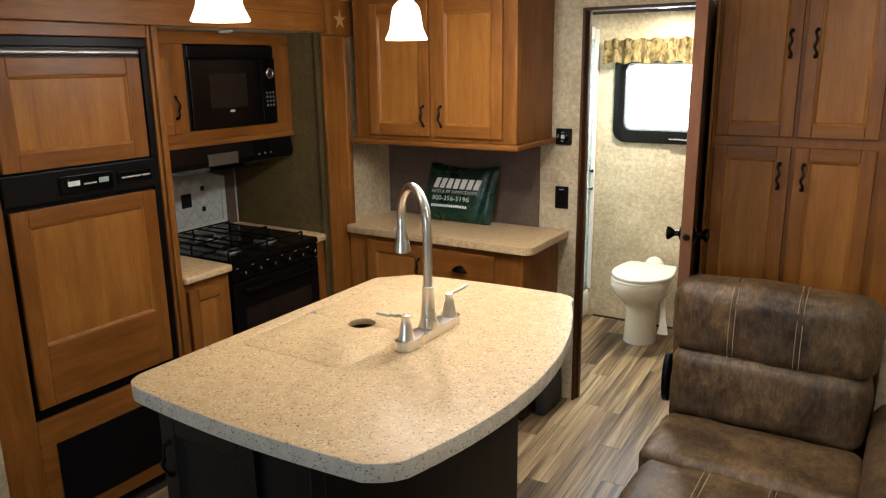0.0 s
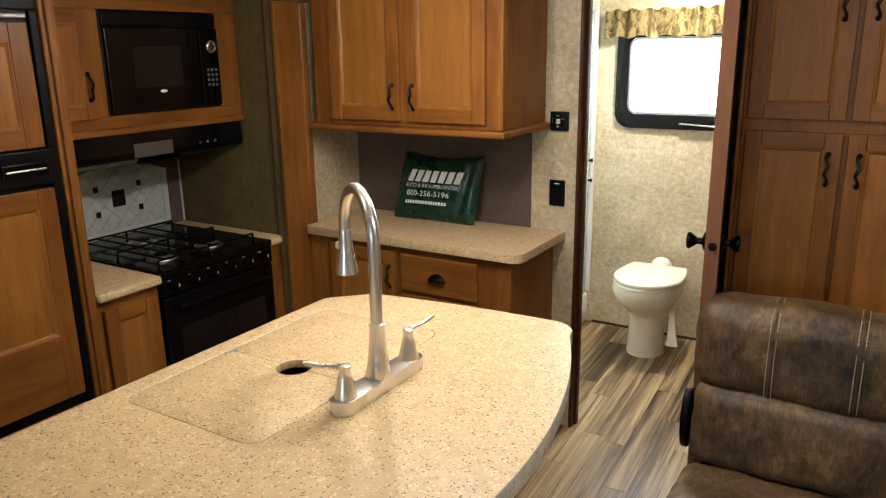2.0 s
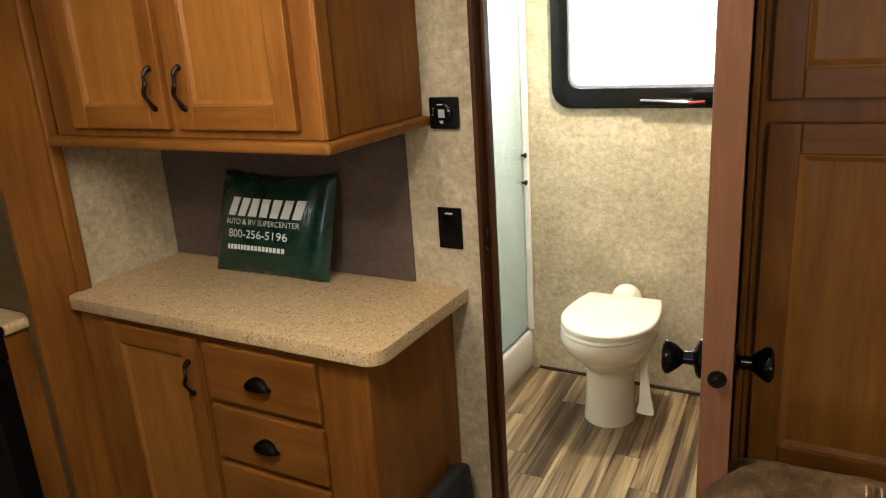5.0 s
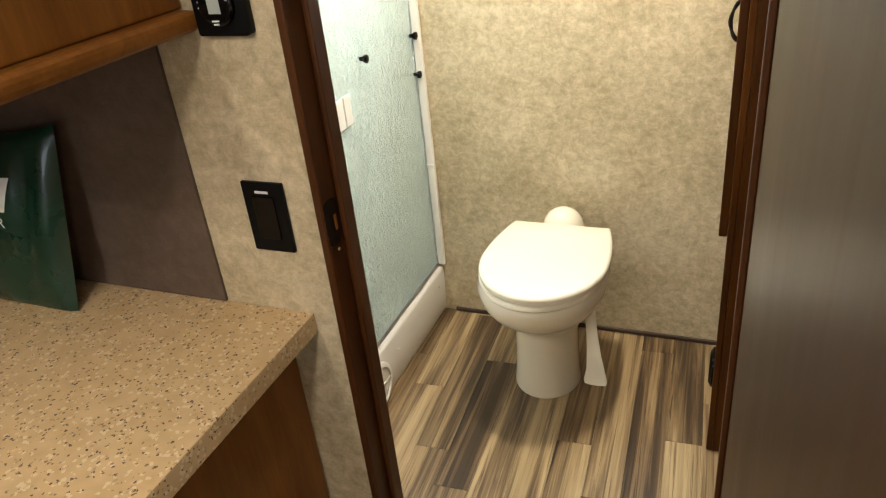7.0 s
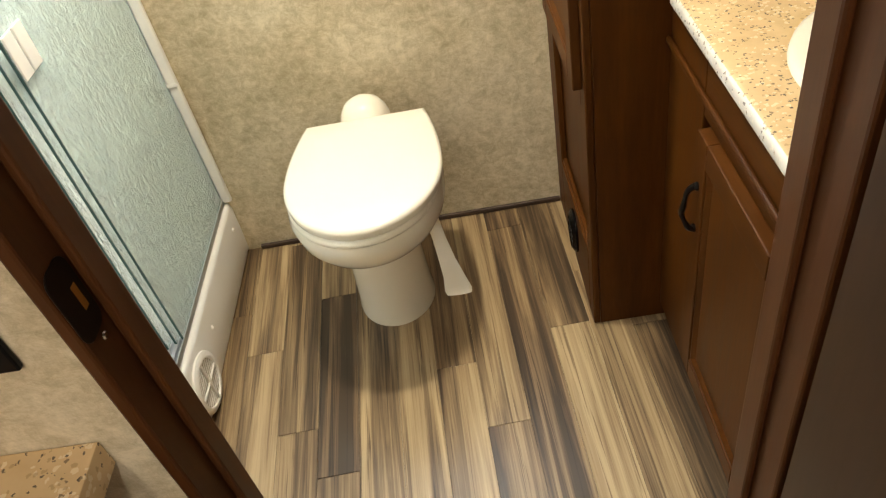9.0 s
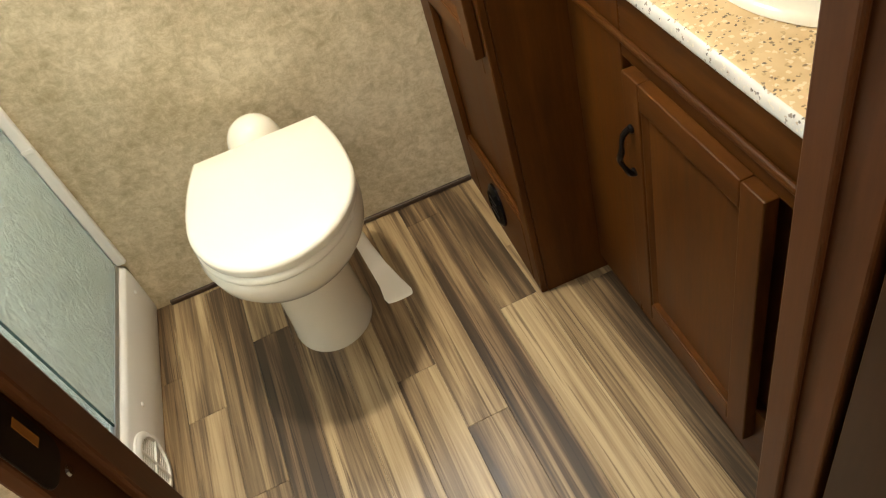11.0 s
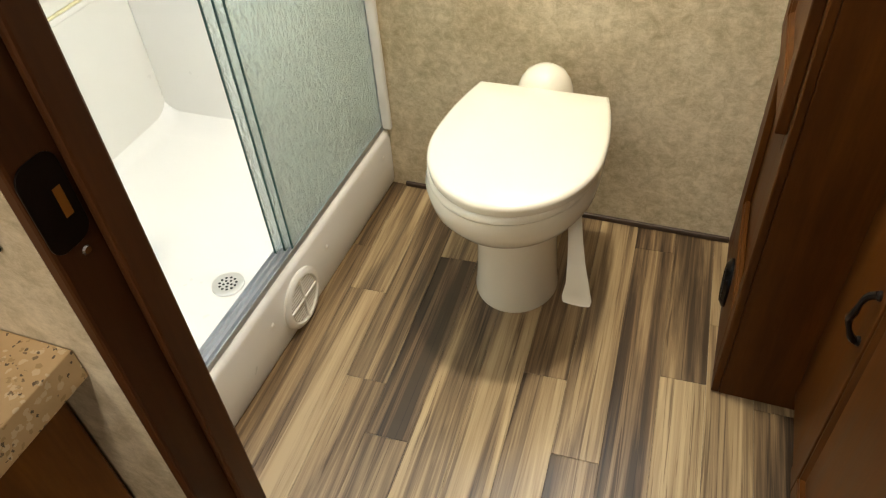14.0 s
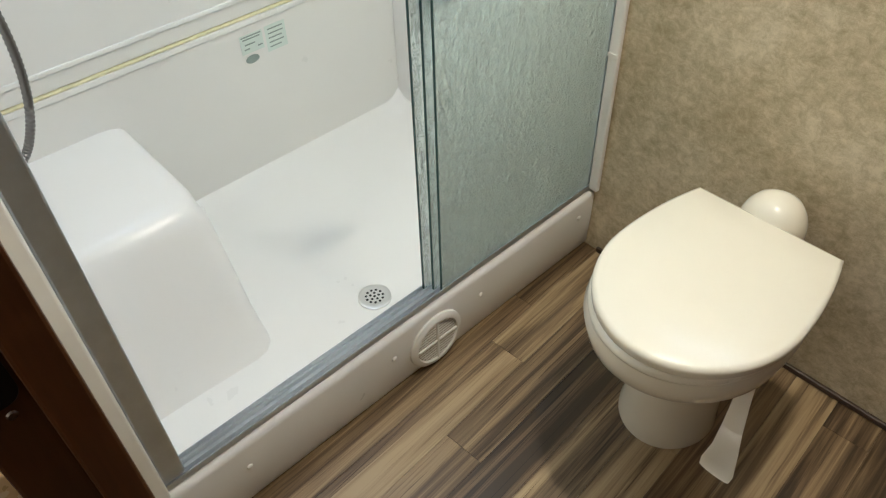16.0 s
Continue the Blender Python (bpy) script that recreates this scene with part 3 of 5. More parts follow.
solid("backdrop", box(-1.3, 1.1, REAR + 0.75, REAR + 0.76, 0.5, 2.6, 0), daylight, "bright overcast daylight outside the window", "backdrop", kind="structure")

# valance over the window
bm = bmesh.new()
rows = []
for j in range(9):
    v = j / 8
    row = []
    for i in range(161):
        x = -0.575 + 0.90 * i / 160
        fold = math.sin(x * 62 + 1.6 * math.sin(x * 11)) * 0.5 + 0.5 * math.sin(x * 103 + 2.1)
        puff = 0.010 + (0.034 + 0.020 * v) * (0.5 + 0.5 * fold) * (0.45 if 0.28 < v < 0.45 else 1.0)
        z = 1.862 - 0.145 * v + 0.008 * math.sin(x * 47) * (v > 0.8) + 0.007 * math.sin(x * 71) * (v < 0.1)
        row.append(bm.verts.new((x, REAR - 0.022 - puff, z)))
    rows.append(row)
for a, b in zip(rows, rows[1:]):
    for i in range(160):
        bm.faces.new((a[i], a[i + 1], b[i + 1], b[i]))
bmesh.ops.solidify(bm, geom=bm.faces[:], thickness=0.0016)
valance = solid("valance", bm, cloth, "gathered gold and brown patterned valance over the window", "valance", smooth=80)
solid("ceiling_light", lathe([(0.125, 0), (0.125, -0.008), (0.115, -0.018), (0.05, -0.026), (0.0, -0.028)], (-0.10, 4.90, TOP), 32), bath_glass, "lit round ceiling light in the bathroom", "ceiling light", smooth=True)
for at in ((0.03, 2.85), (1.10, 2.15)):
    solid("ceiling_light", lathe([(0.11, 0), (0.11, -0.006), (0.10, -0.014), (0.04, -0.018), (0.0, -0.018)], (*at, TOP), 28), bulb_glass, "lit round flush ceiling light", "ceiling light", "ceiling lights", smooth=True)

# ---- kitchen: island ----
isl = thing("kitchen_island", "black painted kitchen island cabinet", "island", (-0.05, 2.2, 0))
part("body", box(-0.455, 0.048, 1.690, 2.770, 0.07, 0.912, 0.003), black_wood, isl)
part("plinth", box(-0.41, 0.02, 1.74, 2.72, 0.0, 0.0695, 0.002), black_satin, isl)
for u, w in ((-0.44, 0.34),):
    front(isl, "door", (u, 1.6898, 0.12), "-y", w, 0.745, black_wood, black_wood, black_wood, handle=(0.03, 0.62))
part("corner_post", box(0.0482, 0.060, 1.690, 1.740, 0.07, 0.9115, 0.004), black_wood, isl)
part("side_panel", box(0.0482, 0.056, 1.7404, 2.770, 0.09, 0.905, 0.003), black_wood, isl)


def island_outline(grow=0.0):
    pts = [(-0.470 + 0.02 * i, 1.618 - 0.022 * math.sin(math.pi * i / 40)) for i in range(2, 38)]
    right = []
    for i in range(25):
        y = 1.675 + (2.775 - 1.675) * i / 24
        right.append((0.408 - 0.158 * ((y - 2.1) / 0.66) ** 2, y))
    corner = [(0.290, 1.624), (0.309, 1.636), (0.326, 1.652)]
    far = [(0.236, 2.812), (0.214, 2.838)] + [(0.18 - 0.03 * i, 2.852 - 0.05 * ((0.06 * i) / 1.15) ** 2) for i in range(19)]
    cut = [(-0.405, 2.795), (-0.500, 2.700), (-0.506, 2.680)]
    left = [(-0.506, 2.2), (-0.506, 1.69), (-0.502, 1.662), (-0.488, 1.636), (-0.46, 1.620)]
    return pts + corner + right + far + cut + left


hole = rounded(-0.452, -0.058, 1.962, 2.628, 0.035)
top = slab(island_outline(), 0.912, 0.955, [hole], 0.008, 3)
island_top = solid("island_countertop", top, stone, "beige speckled solid-surface island countertop", "countertop", smooth=50)
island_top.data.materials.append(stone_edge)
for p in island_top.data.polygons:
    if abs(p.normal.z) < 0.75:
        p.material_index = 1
CUT = (-0.240, 2.272, 0.042)
near, far = rounded(-0.4505, -0.0595, 1.9635, 2.2715, 0.034), rounded(-0.4505, -0.0595, 2.2730, 2.6265, 0.034)


def bitten(loop, y, up):
    """The loop with a half circle cut from its edge at height y."""
    out = list(loop)
    k = [i for i, p in enumerate(out) if abs(p[1] - y) < 0.0006]
    i0 = next(i for i in k if abs(out[(i + 1) % len(out)][1] - y) < 0.0006)
    s = 1 if out[(i0 + 1) % len(out)][0] > out[i0][0] else -1
    arc = [(CUT[0] - s * CUT[2] * math.cos(math.pi * j / 12), y + up * CUT[2] * math.sin(math.pi * j / 12)) for j in range(13)]
    return out[:i0 + 1] + arc + out[i0 + 1:]


for loop, y, up in ((near, 2.2715, -1), (far, 2.2730, 1)):
    cover = solid("sink_cover", slab(bitten(loop, y, up), 0.935, 0.9548, r=0.0022, seg=2), stone, "beige speckled sink cover board with a finger hole", "sink cover", "sink covers", smooth=50)
sink = thing("island_sink", "black sink basin under the cover boards", "sink", (-0.25, 2.29, 0.75))
bm = bmesh.new()
box(-0.46, -0.05, 1.955, 2.635, 0.760, 0.766, 0.001, 1, bm)
for b in ((-0.466, -0.4602, 1.955, 2.635), (-0.0498, -0.044, 1.955, 2.635), (-0.46, -0.05, 1.949, 1.9548), (-0.46, -0.05, 2.6352, 2.641)):
    box(*b, 0.760, 0.911, 0.001, 1, bm)
part("basin", bm, black_satin, sink)
for y in (2.05, 2.50):
    part("ledge", box(-0.459, -0.051, y - 0.05, y + 0.05, 0.915, 0.9345, 0.001, 1), black_satin, sink)

# faucet
fau = thing("faucet", "brushed nickel gooseneck faucet with two lever handles", "faucet", (0.0, 2.28, 0.955))
part("base_plate", slab(rounded(-0.027, 0.027, 2.132, 2.432, 0.024), 0.9552, 0.984, r=0.006, seg=3), steel, fau, smooth=50)
part("neck_collar", lathe([(0.030, 0), (0.030, 0.006), (0.024, 0.03), (0.019, 0.075), (0.0175, 0.115), (0.0185, 0.118), (0.0185, 0.122), (0.016, 0.124)], (0, 2.282, 0.984), 28), steel, fau, smooth=True)
out = Vector((-0.835, 0.55, 0))
pts = [(0, 2.282, 1.10 + 0.02 * i) for i in range(10)]
for i in range(1, 22):
    a = math.pi * i / 20 * 0.985
    p = Vector((0, 2.282, 1.283)) + out * (0.098 - 0.098 * math.cos(a)) + Vector((0, 0, 0.098 * math.sin(a)))
    pts.append(tuple(p))
tip = Vector(pts[-1])
part("gooseneck", tube(pts, 0.0135, 18), steel, fau, smooth=True)
head = part("spray_head", lathe([(0.0145, 0), (0.0155, -0.004), (0.0155, -0.028), (0.017, -0.045), (0.0215, -0.075), (0.026, -0.100), (0.0265, -0.106), (0.022, -0.108)], tip, 26), steel, fau, smooth=True)
part("button", lathe([(0.010, 0), (0.010, 0.004), (0.006, 0.007)], n=14, m=Matrix.Translation(tip + Vector((-0.016, -0.004, -0.040))) @ Matrix.Rotation(radians(-90), 4, "Y")), white_frame, head, "pale spray button", smooth=True)
for y, lever in ((2.167, (-0.78, -0.62)), (2.397, (0.25, 0.97))):
    valve = part("valve", lathe([(0.024, 0), (0.024, 0.004), (0.021, 0.014), (0.0145, 0.045), (0.0115, 0.060), (0.0135, 0.064), (0.0135, 0.070), (0.006, 0.074)], (0, y, 0.984), 24), steel, fau, smooth=True)
    d = Vector((*lever, 0)).normalized()
    pts = [Vector((0, y, 1.049)) + d * s + Vector((0, 0, h)) for s, h in ((0, 0), (0.02, 0.004), (0.045, 0.006), (0.068, 0.012), (0.082, 0.016))]
    part("lever", tube(pts, [0.007, 0.0055, 0.0048, 0.0055, 0.003], 10), steel, valve, smooth=True)

# ---- kitchen: counter run on the partition ----
base = thing("base_cabinet", "stained wooden base cabinet with a door and two drawers", "cabinet", (-0.82, 3.76, 0))
part("body", box(-1.33, -0.325, 3.5605, PART - 0.002, 0.09, 0.874, 0.003), wood_v, base)
part("plinth", box(-1.33, -0.335, 3.62, PART - 0.002, 0.0, 0.0895, 0.002), dark_trim, base)
part("corner_stile", box(-0.3248, -0.312, 3.556, PART - 0.003, 0.0905, 0.873, 0.004), wood_v, base)
front(base, "door", (-1.205, 3.560, 0.17), "-y", 0.355, 0.678, wood_v, wood_x, wood_panel, handle=(0.325, 0.565))
for z, h in ((0.684, 0.160), (0.508, 0.158), (0.20, 0.29)):
    slab_front(base, "drawer", (-0.825, 3.560, z), "-y", 0.368, h, wood_x, (0.184, h * 0.5))
r = 0.045
counter = [(LEFT + 0.002, PART - 0.001), (LEFT + 0.002, 3.60), (-1.335, 3.545), (-1.315, 3.527)] + [(-0.262 - r + r * math.cos(radians(a)), 3.527 + r + r * math.sin(radians(a))) for a in range(-90, 1, 15)] + [(-0.262, PART - 0.001)]
solid("countertop", slab(counter, 0.8745, 0.910, r=0.012, seg=4), stone, "beige speckled counter with a rounded corner", "countertop", smooth=50)
bag = cushion(-0.311, -0.255, 3.70, 3.93, 0.002, 0.40, 0.02, 0.01, 0.006, 3.0, 8)
solid("waste_bin", bag, black_rubber, "small black bin standing beside the base cabinet", "bin", smooth=True)

upper = thing("wall_cabinet", "stained wooden two-door wall cabinet", "cabinet", (-0.79, 3.76, 1.37))
part("body", box(-1.252, -0.362, 3.5605, PART - 0.002, 1.3705, TOP - 0.002, 0.003), wood_v, upper)
part("ledge", box(-1.274, -0.335, 3.535, PART - 0.003, 1.343, 1.370, 0.010, 3), wood_x, upper)
part("corner_stile", box(-0.3618, -0.352, 3.557, 3.60, 1.371, TOP - 0.003, 0.004), wood_v, upper)
front(upper, "door", (-1.152, 3.560, 1.393), "-y", 0.347, 0.615, wood_v, wood_x, wood_panel, handle=(0.316, 0.095))
front(upper, "door", (-0.772, 3.560, 1.393), "-y", 0.352, 0.615, wood_v, wood_x, wood_panel, handle=(0.034, 0.095))

th = thing("thermostat", "square black wall thermostat with a small display", "thermostat", (-0.296, PART, 1.376))
tm = plane((-0.296, PART - 0.0005, 1.376), "-y")
part("plate", moved(slab(rounded(-0.039, 0.039, -0.039, 0.039, 0.005), 0, 0.014, r=0.003, seg=2), tm), black_satin, th, smooth=50)
part("dial", moved(lathe([(0.026, 0.0142), (0.026, 0.019), (0.023, 0.021), (0.016, 0.0212)], n=30), tm), black_gloss, th, smooth=True)
part("display", moved(box(-0.010, 0.008, -0.010, 0.010, 0.0213, 0.0218, 0), tm), lcd, th, "small grey display")
for u, v, w in ((-0.012, 0.021, 0.016), (-0.030, 0.010, 0.007), (-0.030, 0.002, 0.006), (-0.031, -0.005, 0.009), (-0.008, -0.020, 0.011), (-0.006, -0.024, 0.008), (0.018, 0.006, 0.004)):
    part("print_mark", moved(box(u, u + w, v, v + 0.002, 0.0214 if abs(u) < 0.02 else 0.0141, 0.0218 if abs(u) < 0.02 else 0.0146, 0), tm), print_white, th)
sw = thing("light_switch", "black rectangular wall switch plate", "switch", (-0.3015, PART, 1.0745))
sm = plane((-0.3015, PART - 0.0005, 1.0745), "-y")
part("plate", moved(box(-0.0345, 0.0345, -0.0555, 0.0555, 0, 0.007, 0.002), sm), black_satin, sw)
part("rocker", moved(box(-0.018, 0.018, -0.034, 0.034, 0.0072, 0.0090, 0.001), sm), black_gloss, sw)
part("print_mark", moved(box(-0.012, 0.010, 0.0385, 0.0425, 0.0071, 0.0075, 0), sm), print_white, sw)

# pillow, leaning on the wall, with its print
P0, P1, P2, P3 = (Vector(p) for p in ((-1.088, 3.888, 0.912), (-0.660, 3.894, 0.912), (-0.630, 3.948, 1.205), (-1.046, 3.948, 1.203)))


def pillow_point(u, v, side, lift=0.0):
    """A point of the pillow's front (side -1) or back (1); u and v run from 0 to 1."""
    p = (P0 * (1 - u) + P1 * u) * (1 - v) + (P3 * (1 - u) + P2 * u) * v
    a, b = 1 - (2 * u - 1) ** 2, 1 - (2 * v - 1) ** 2
    pinch = 0.030 * (a ** 0.8)
    p += Vector((0, 0, -(2 * v - 1) * 0.010 * (1 - a) * -1)) + Vector((0, 0, -0.012 * a * (1 if v > 0.5 else 0) * (2 * v - 1) ** 4))
    crease = 0.010 * math.exp(-((u - 0.86 - 0.08 * (v - 0.5)) / 0.035) ** 2) * b
    n = Vector((0, -0.975, 0.22))
    thick = 0.044 * (a ** 0.42) * (b ** 0.42) + lift - (crease if side < 0 else 0) + 0.007 * a * b * noise.noise(Vector((u * 4.5, v * 4.5, 2.0))) + 0.003 * a * b * noise.noise(Vector((u * 13, v * 9, 5.0)))
    return p + n * (thick if side < 0 else -0.35 * thick) + Vector((0, -0.012, 0))


N = 30
bm = bmesh.new()
grids = []
for side in (-1, 1):
    grids.append([[bm.verts.new(pillow_point(i / N, j / N, side)) for i in range(N + 1)] for j in range(N + 1)])
for g in grids:
    for j in range(N):
        for i in range(N):
            bm.faces.new((g[j][i], g[j][i + 1], g[j + 1][i + 1], g[j + 1][i]))
bmesh.ops.remove_doubles(bm, verts=bm.verts, dist=0.0004)
pillow = thing("pillow", "dark green inflated vinyl pillow with white print, leaning on the backsplash", "pillow", (-0.85, 3.87, 0.912))
part("cover", bm, green_vinyl, pillow, smooth=60)


def printed(me, u0, v0, u1, v1):
    co = np.array([v.co[:] for v in me.vertices])
    w, h = co.max(0)[0], co.max(0)[1]
    for v in me.vertices:
        v.co = pillow_point(u0 + (u1 - u0) * v.co.x / w, v0 + (v1 - v0) * v.co.y / h, -1, 0.0022)
    part("print", me, print_white, pillow, "white print")


def bars(n, lean=0.0):
    bm = bmesh.new()
    for k in range(n):
        x = k / n
        for s in range(4):
            y0, y1 = s / 4, (s + 1) / 4
            bm.faces.new([bm.verts.new((a + lean * b, b, 0)) for a, b in ((x, y0), (x + 0.74 / n, y0), (x + 0.74 / n, y1), (x, y1))])
    return mesh_of(bm, "print")


printed(bars(7, 0.04), 0.150, 0.575, 0.830, 0.755)
printed(lettering("AUTO & RV SUPERCENTER", 1, 1), 0.130, 0.490, 0.795, 0.545)
printed(lettering("800-256-5196", 1, 1), 0.165, 0.360, 0.700, 0.440)
printed(bars(16), 0.160, 0.240, 0.680, 0.288)

# ---- kitchen: slide-out ----
FX = -1.405
fr = thing("refrigerator", "refrigerator with framed wooden door panels and a black control strip", "refrigerator", (-1.7, 2.15, 0.5))
part("body", box(-2.05, FX, 1.842, 2.466, 0.500, 1.838, 0.004), black_satin, fr)
part("top_strip", box(FX + 0.0002, FX + 0.012, 1.842, 2.466, 1.803, 1.838, 0.004), black_satin, fr)
part("handle_bar", box(FX + 0.0002, FX + 0.020, 1.862, 2.430, 1.776, 1.794, 0.006), dull_metal, fr, "dull grey bar handle above the freezer door")
front(fr, "freezer_door", (FX + 0.0002, 1.864, 1.392), "+x", 0.562, 0.374, wood_v, wood_y, wood_panel, rail=0.060)
ctl = part("control_strip", box(FX + 0.0002, FX + 0.020, 1.848, 2.452, 1.274, 1.386, 0.006), black_satin, fr, "black control strip")
part("control_panel", box(FX + 0.0202, FX + 0.026, 2.045, 2.255, 1.295, 1.360, 0.008), black_gloss, ctl)
for y, w in ((2.075, 0.045), (2.135, 0.05), (2.195, 0.04)):
    part("print_mark", box(FX + 0.0262, FX + 0.0268, y, y + w, 1.322, 1.340 if w < 0.046 else 1.328, 0), print_grey if w != 0.045 else print_white, ctl)
part("handle_recess", box(FX + 0.0202, FX + 0.030, 2.275, 2.420, 1.305, 1.350, 0.012, 3), black_gloss, ctl)
part("handle_lip", box(FX + 0.0302, FX + 0.034, 2.285, 2.410, 1.324, 1.330, 0.002), steel, ctl)
front(fr, "fridge_door", (FX + 0.0002, 1.864, 0.545), "+x", 0.570, 0.715, wood_v, wood_y, wood_panel, rail=0.058, foot=0.225)
part("side_seal", box(FX + 0.0002, FX + 0.016, 2.437, 2.464, 0.502, 1.800, 0.004), black_satin, fr)

fs = thing("fridge_surround", "stained wooden surround framing the refrigerator", "cabinet", (-1.7, 2.2, 0))
part("stile", box(-1.44, -1.384, 2.468, 2.520, 0.001, 1.885, 0.004), wood_v, fs)
part("bead", box(-1.3838, -1.372, 2.482, 2.507, 0.001, 1.885, 0.006, 3), wood_v, fs)
part("top_rail", box(-1.44, -1.386, 1.705, 2.4678, 1.839, 1.885, 0.003), wood_y, fs)
part("side_panel", box(-2.06, -1.4402, 2.468, 2.518, 0.001, 1.885, 0.002), wood_v, fs)
part("stile", box(-1.44, -1.384, 1.705, 1.841, 0.001, 1.8385, 0.003), wood_v, fs)
part("lower_panel", box(-1.44, -1.386, 1.8412, 2.4678, 0.06, 0.499, 0.003), wood_y, fs)
part("vent", box(-1.3858, -1.380, 1.90, 2.42, 0.12, 0.40, 0.003), black_satin, fs)

MX = -1.605
mc = thing("microwave_cabinet", "stained wooden cabinet housing the microwave above the range", "cabinet", (-1.8, 2.98, 1.377))
part("body", box(-2.068, MX - 0.25, 2.521, 3.467, 1.402, 1.884, 0.002), wood_v, mc)
part("top_rail", box(MX - 0.2498, MX, 2.521, 3.467, 1.828, 1.884, 0.002), wood_y, mc)
part("stile", box(MX - 0.2498, MX, 2.521, 2.812, 1.4472, 1.8278, 0.002), wood_v, mc)
part("stile", box(MX - 0.2498, MX, 3.3505, 3.467, 1.4472, 1.8278, 0.002), wood_v, mc)
part("bottom_rail", box(MX - 0.2498, MX, 2.521, 3.467, 1.4022, 1.447, 0.002), wood_y, mc)
part("ledge", box(-2.068, MX + 0.012, 2.521, 3.467, 1.376, 1.402, 0.006), wood_y, mc)
front(mc, "door", (MX + 0.0002, 2.555, 1.442), "+x", 0.205, 0.380, wood_v, wood_y, wood_panel, rail=0.045, handle=(0.178, 0.115))
mw = thing("microwave", "black built-in microwave with a dark window", "microwave", (-1.7, 3.09, 1.43))
part("case", box(-1.84, MX + 0.002, 2.814, 3.349, 1.4475, 1.824, 0.004), black_satin, mw)
door_m = part("door", box(MX + 0.0022, MX + 0.020, 2.818, 3.243, 1.453, 1.766, 0.006), black_gloss, mw, "glossy black door")
part("window", box(MX + 0.0202, MX + 0.0212, 2.926, 3.150, 1.543, 1.696, 0.0003, 1), mw_window, door_m, "dark mesh window")
part("badge", moved(slab([(0.016 * math.cos(a * math.pi / 8), 0.006 * math.sin(a * math.pi / 8)) for a in range(16)], 0, 0.001), plane((MX + 0.0202, 3.05, 1.527), "+x")), print_white, door_m, "small pale oval badge")
panel = part("control_panel", box(MX + 0.0022, MX + 0.020, 3.246, 3.345, 1.453, 1.766, 0.006), black_gloss, mw)
part("vent", box(MX + 0.0022, MX + 0.014, 2.818, 3.345, 1.771, 1.820, 0.004), black_satin, mw)
part("dial", lathe([(0.026, 0), (0.026, 0.006), (0.020, 0.010), (0.018, 0.010), (0.016, 0.0065), (0.002, 0.0065)], n=30, m=plane((MX + 0.0202, 3.304, 1.693), "+x")), chrome, panel, "chrome ring dial", smooth=True)
for j in range(4):
    for i in range(3):
        part("button", box(MX + 0.0202, MX + 0.0218, 3.274 + 0.021 * i, 3.286 + 0.021 * i, 1.535 + 0.020 * j, 1.546 + 0.020 * j, 0.0005, 1), print_dim, panel)

hood = thing("range_hood", "black range hood with a sloping front", "range hood", (-1.8, 3.0, 1.25))
prof = [(-2.066, 1.374), (-2.066, 1.262), (-1.66, 1.252), (-1.610, 1.275), (-1.600, 1.300), (-1.612, 1.374)]
part("shell", loft([[(x, y, z) for x, z in prof] for y in (2.60, 3.455)]), black_gloss, hood)
part("control_plate", moved(box(-0.05, 0.05, -0.010, 0.010, 0, 0.002, 0.0008, 1), Matrix.Translation((-1.6045, 3.255, 1.306)) @ Matrix(((0, 0, 1, 0), (1, 0, 0, 0), (0, 1, 0, 0), (0, 0, 0, 1)))), black_satin, hood)
for y in (3.215, 3.255, 3.295):
    part("switch", box(-1.603, -1.600, y - 0.006, y + 0.006, 1.301, 1.311, 0.001), print_dim, hood)
part("light_lens", box(-1.72, -1.64, 2.95, 3.15, 1.2455, 1.2505, 0.001), black_satin, hood)
# reflected light on the glossy hood front, modelled as a thin grey plate
part("visor_plate", box(-1.608, -1.5975, 2.895, 3.075, 1.280, 1.334, 0.002), dull_metal, hood, "soft highlight on the hood front, built as a grey plate")

tb = thing("tile_panel", "pale grey arched tile panel with black square insets", "tile panel", (-2.066, 3.13, 0.875))
tm = plane((-2.0675, 2.846, 0.876), "+x")
W, H = 0.534, 0.268


def arch(e, w=W, h=H):
    n = 14
    return [(e, e), (w - e, e), (w - e, h - e * 0.4)] + [(w - e - (w - 2 * e) * i / n, h + 0.056 * math.sin(math.pi * i / n) - e * 0.6) for i in range(1, n)] + [(e, h - e * 0.4)]


part("border", moved(slab(arch(0), 0, 0.012, [arch(0.028)], 0.002, 1), tm), tile_trim, tb, "pale border strip")
part("bed", moved(slab(arch(0.0285), 0, 0.005), tm), grout, tb)


def inside(u, v):
    return 0.036 < u < W - 0.036 and 0.036 < v < H - 0.02 + 0.054 * math.sin(math.pi * u / W)


pitch = 0.076
for j in range(-2, 10):
    for i in range(-2, 10):
        cu, cv = W / 2 + pitch * (i - 3 + 0.5 * (j % 2)), 0.145 + pitch * 0.5 * (j - 3)
        quad = [(cu + du, cv + dv) for du, dv in ((0, -pitch / 2 + 0.0015), (pitch / 2 - 0.0015, 0), (0, pitch / 2 - 0.0015), (-pitch / 2 + 0.0015, 0))]
        poly = [(min(max(u, 0.031), W - 0.031), min(max(v, 0.031), H - 0.012 + 0.054 * math.sin(math.pi * min(max(u, 0), W) / W))) for u, v in quad]
        area = abs(sum(a[0] * b[1] - b[0] * a[1] for a, b in zip(poly, poly[1:] + poly[:1]))) / 2
        if area > 0.0004:
            part("tile", moved(slab(poly, 0.0052, 0.009), tm), tile_grey, tb)
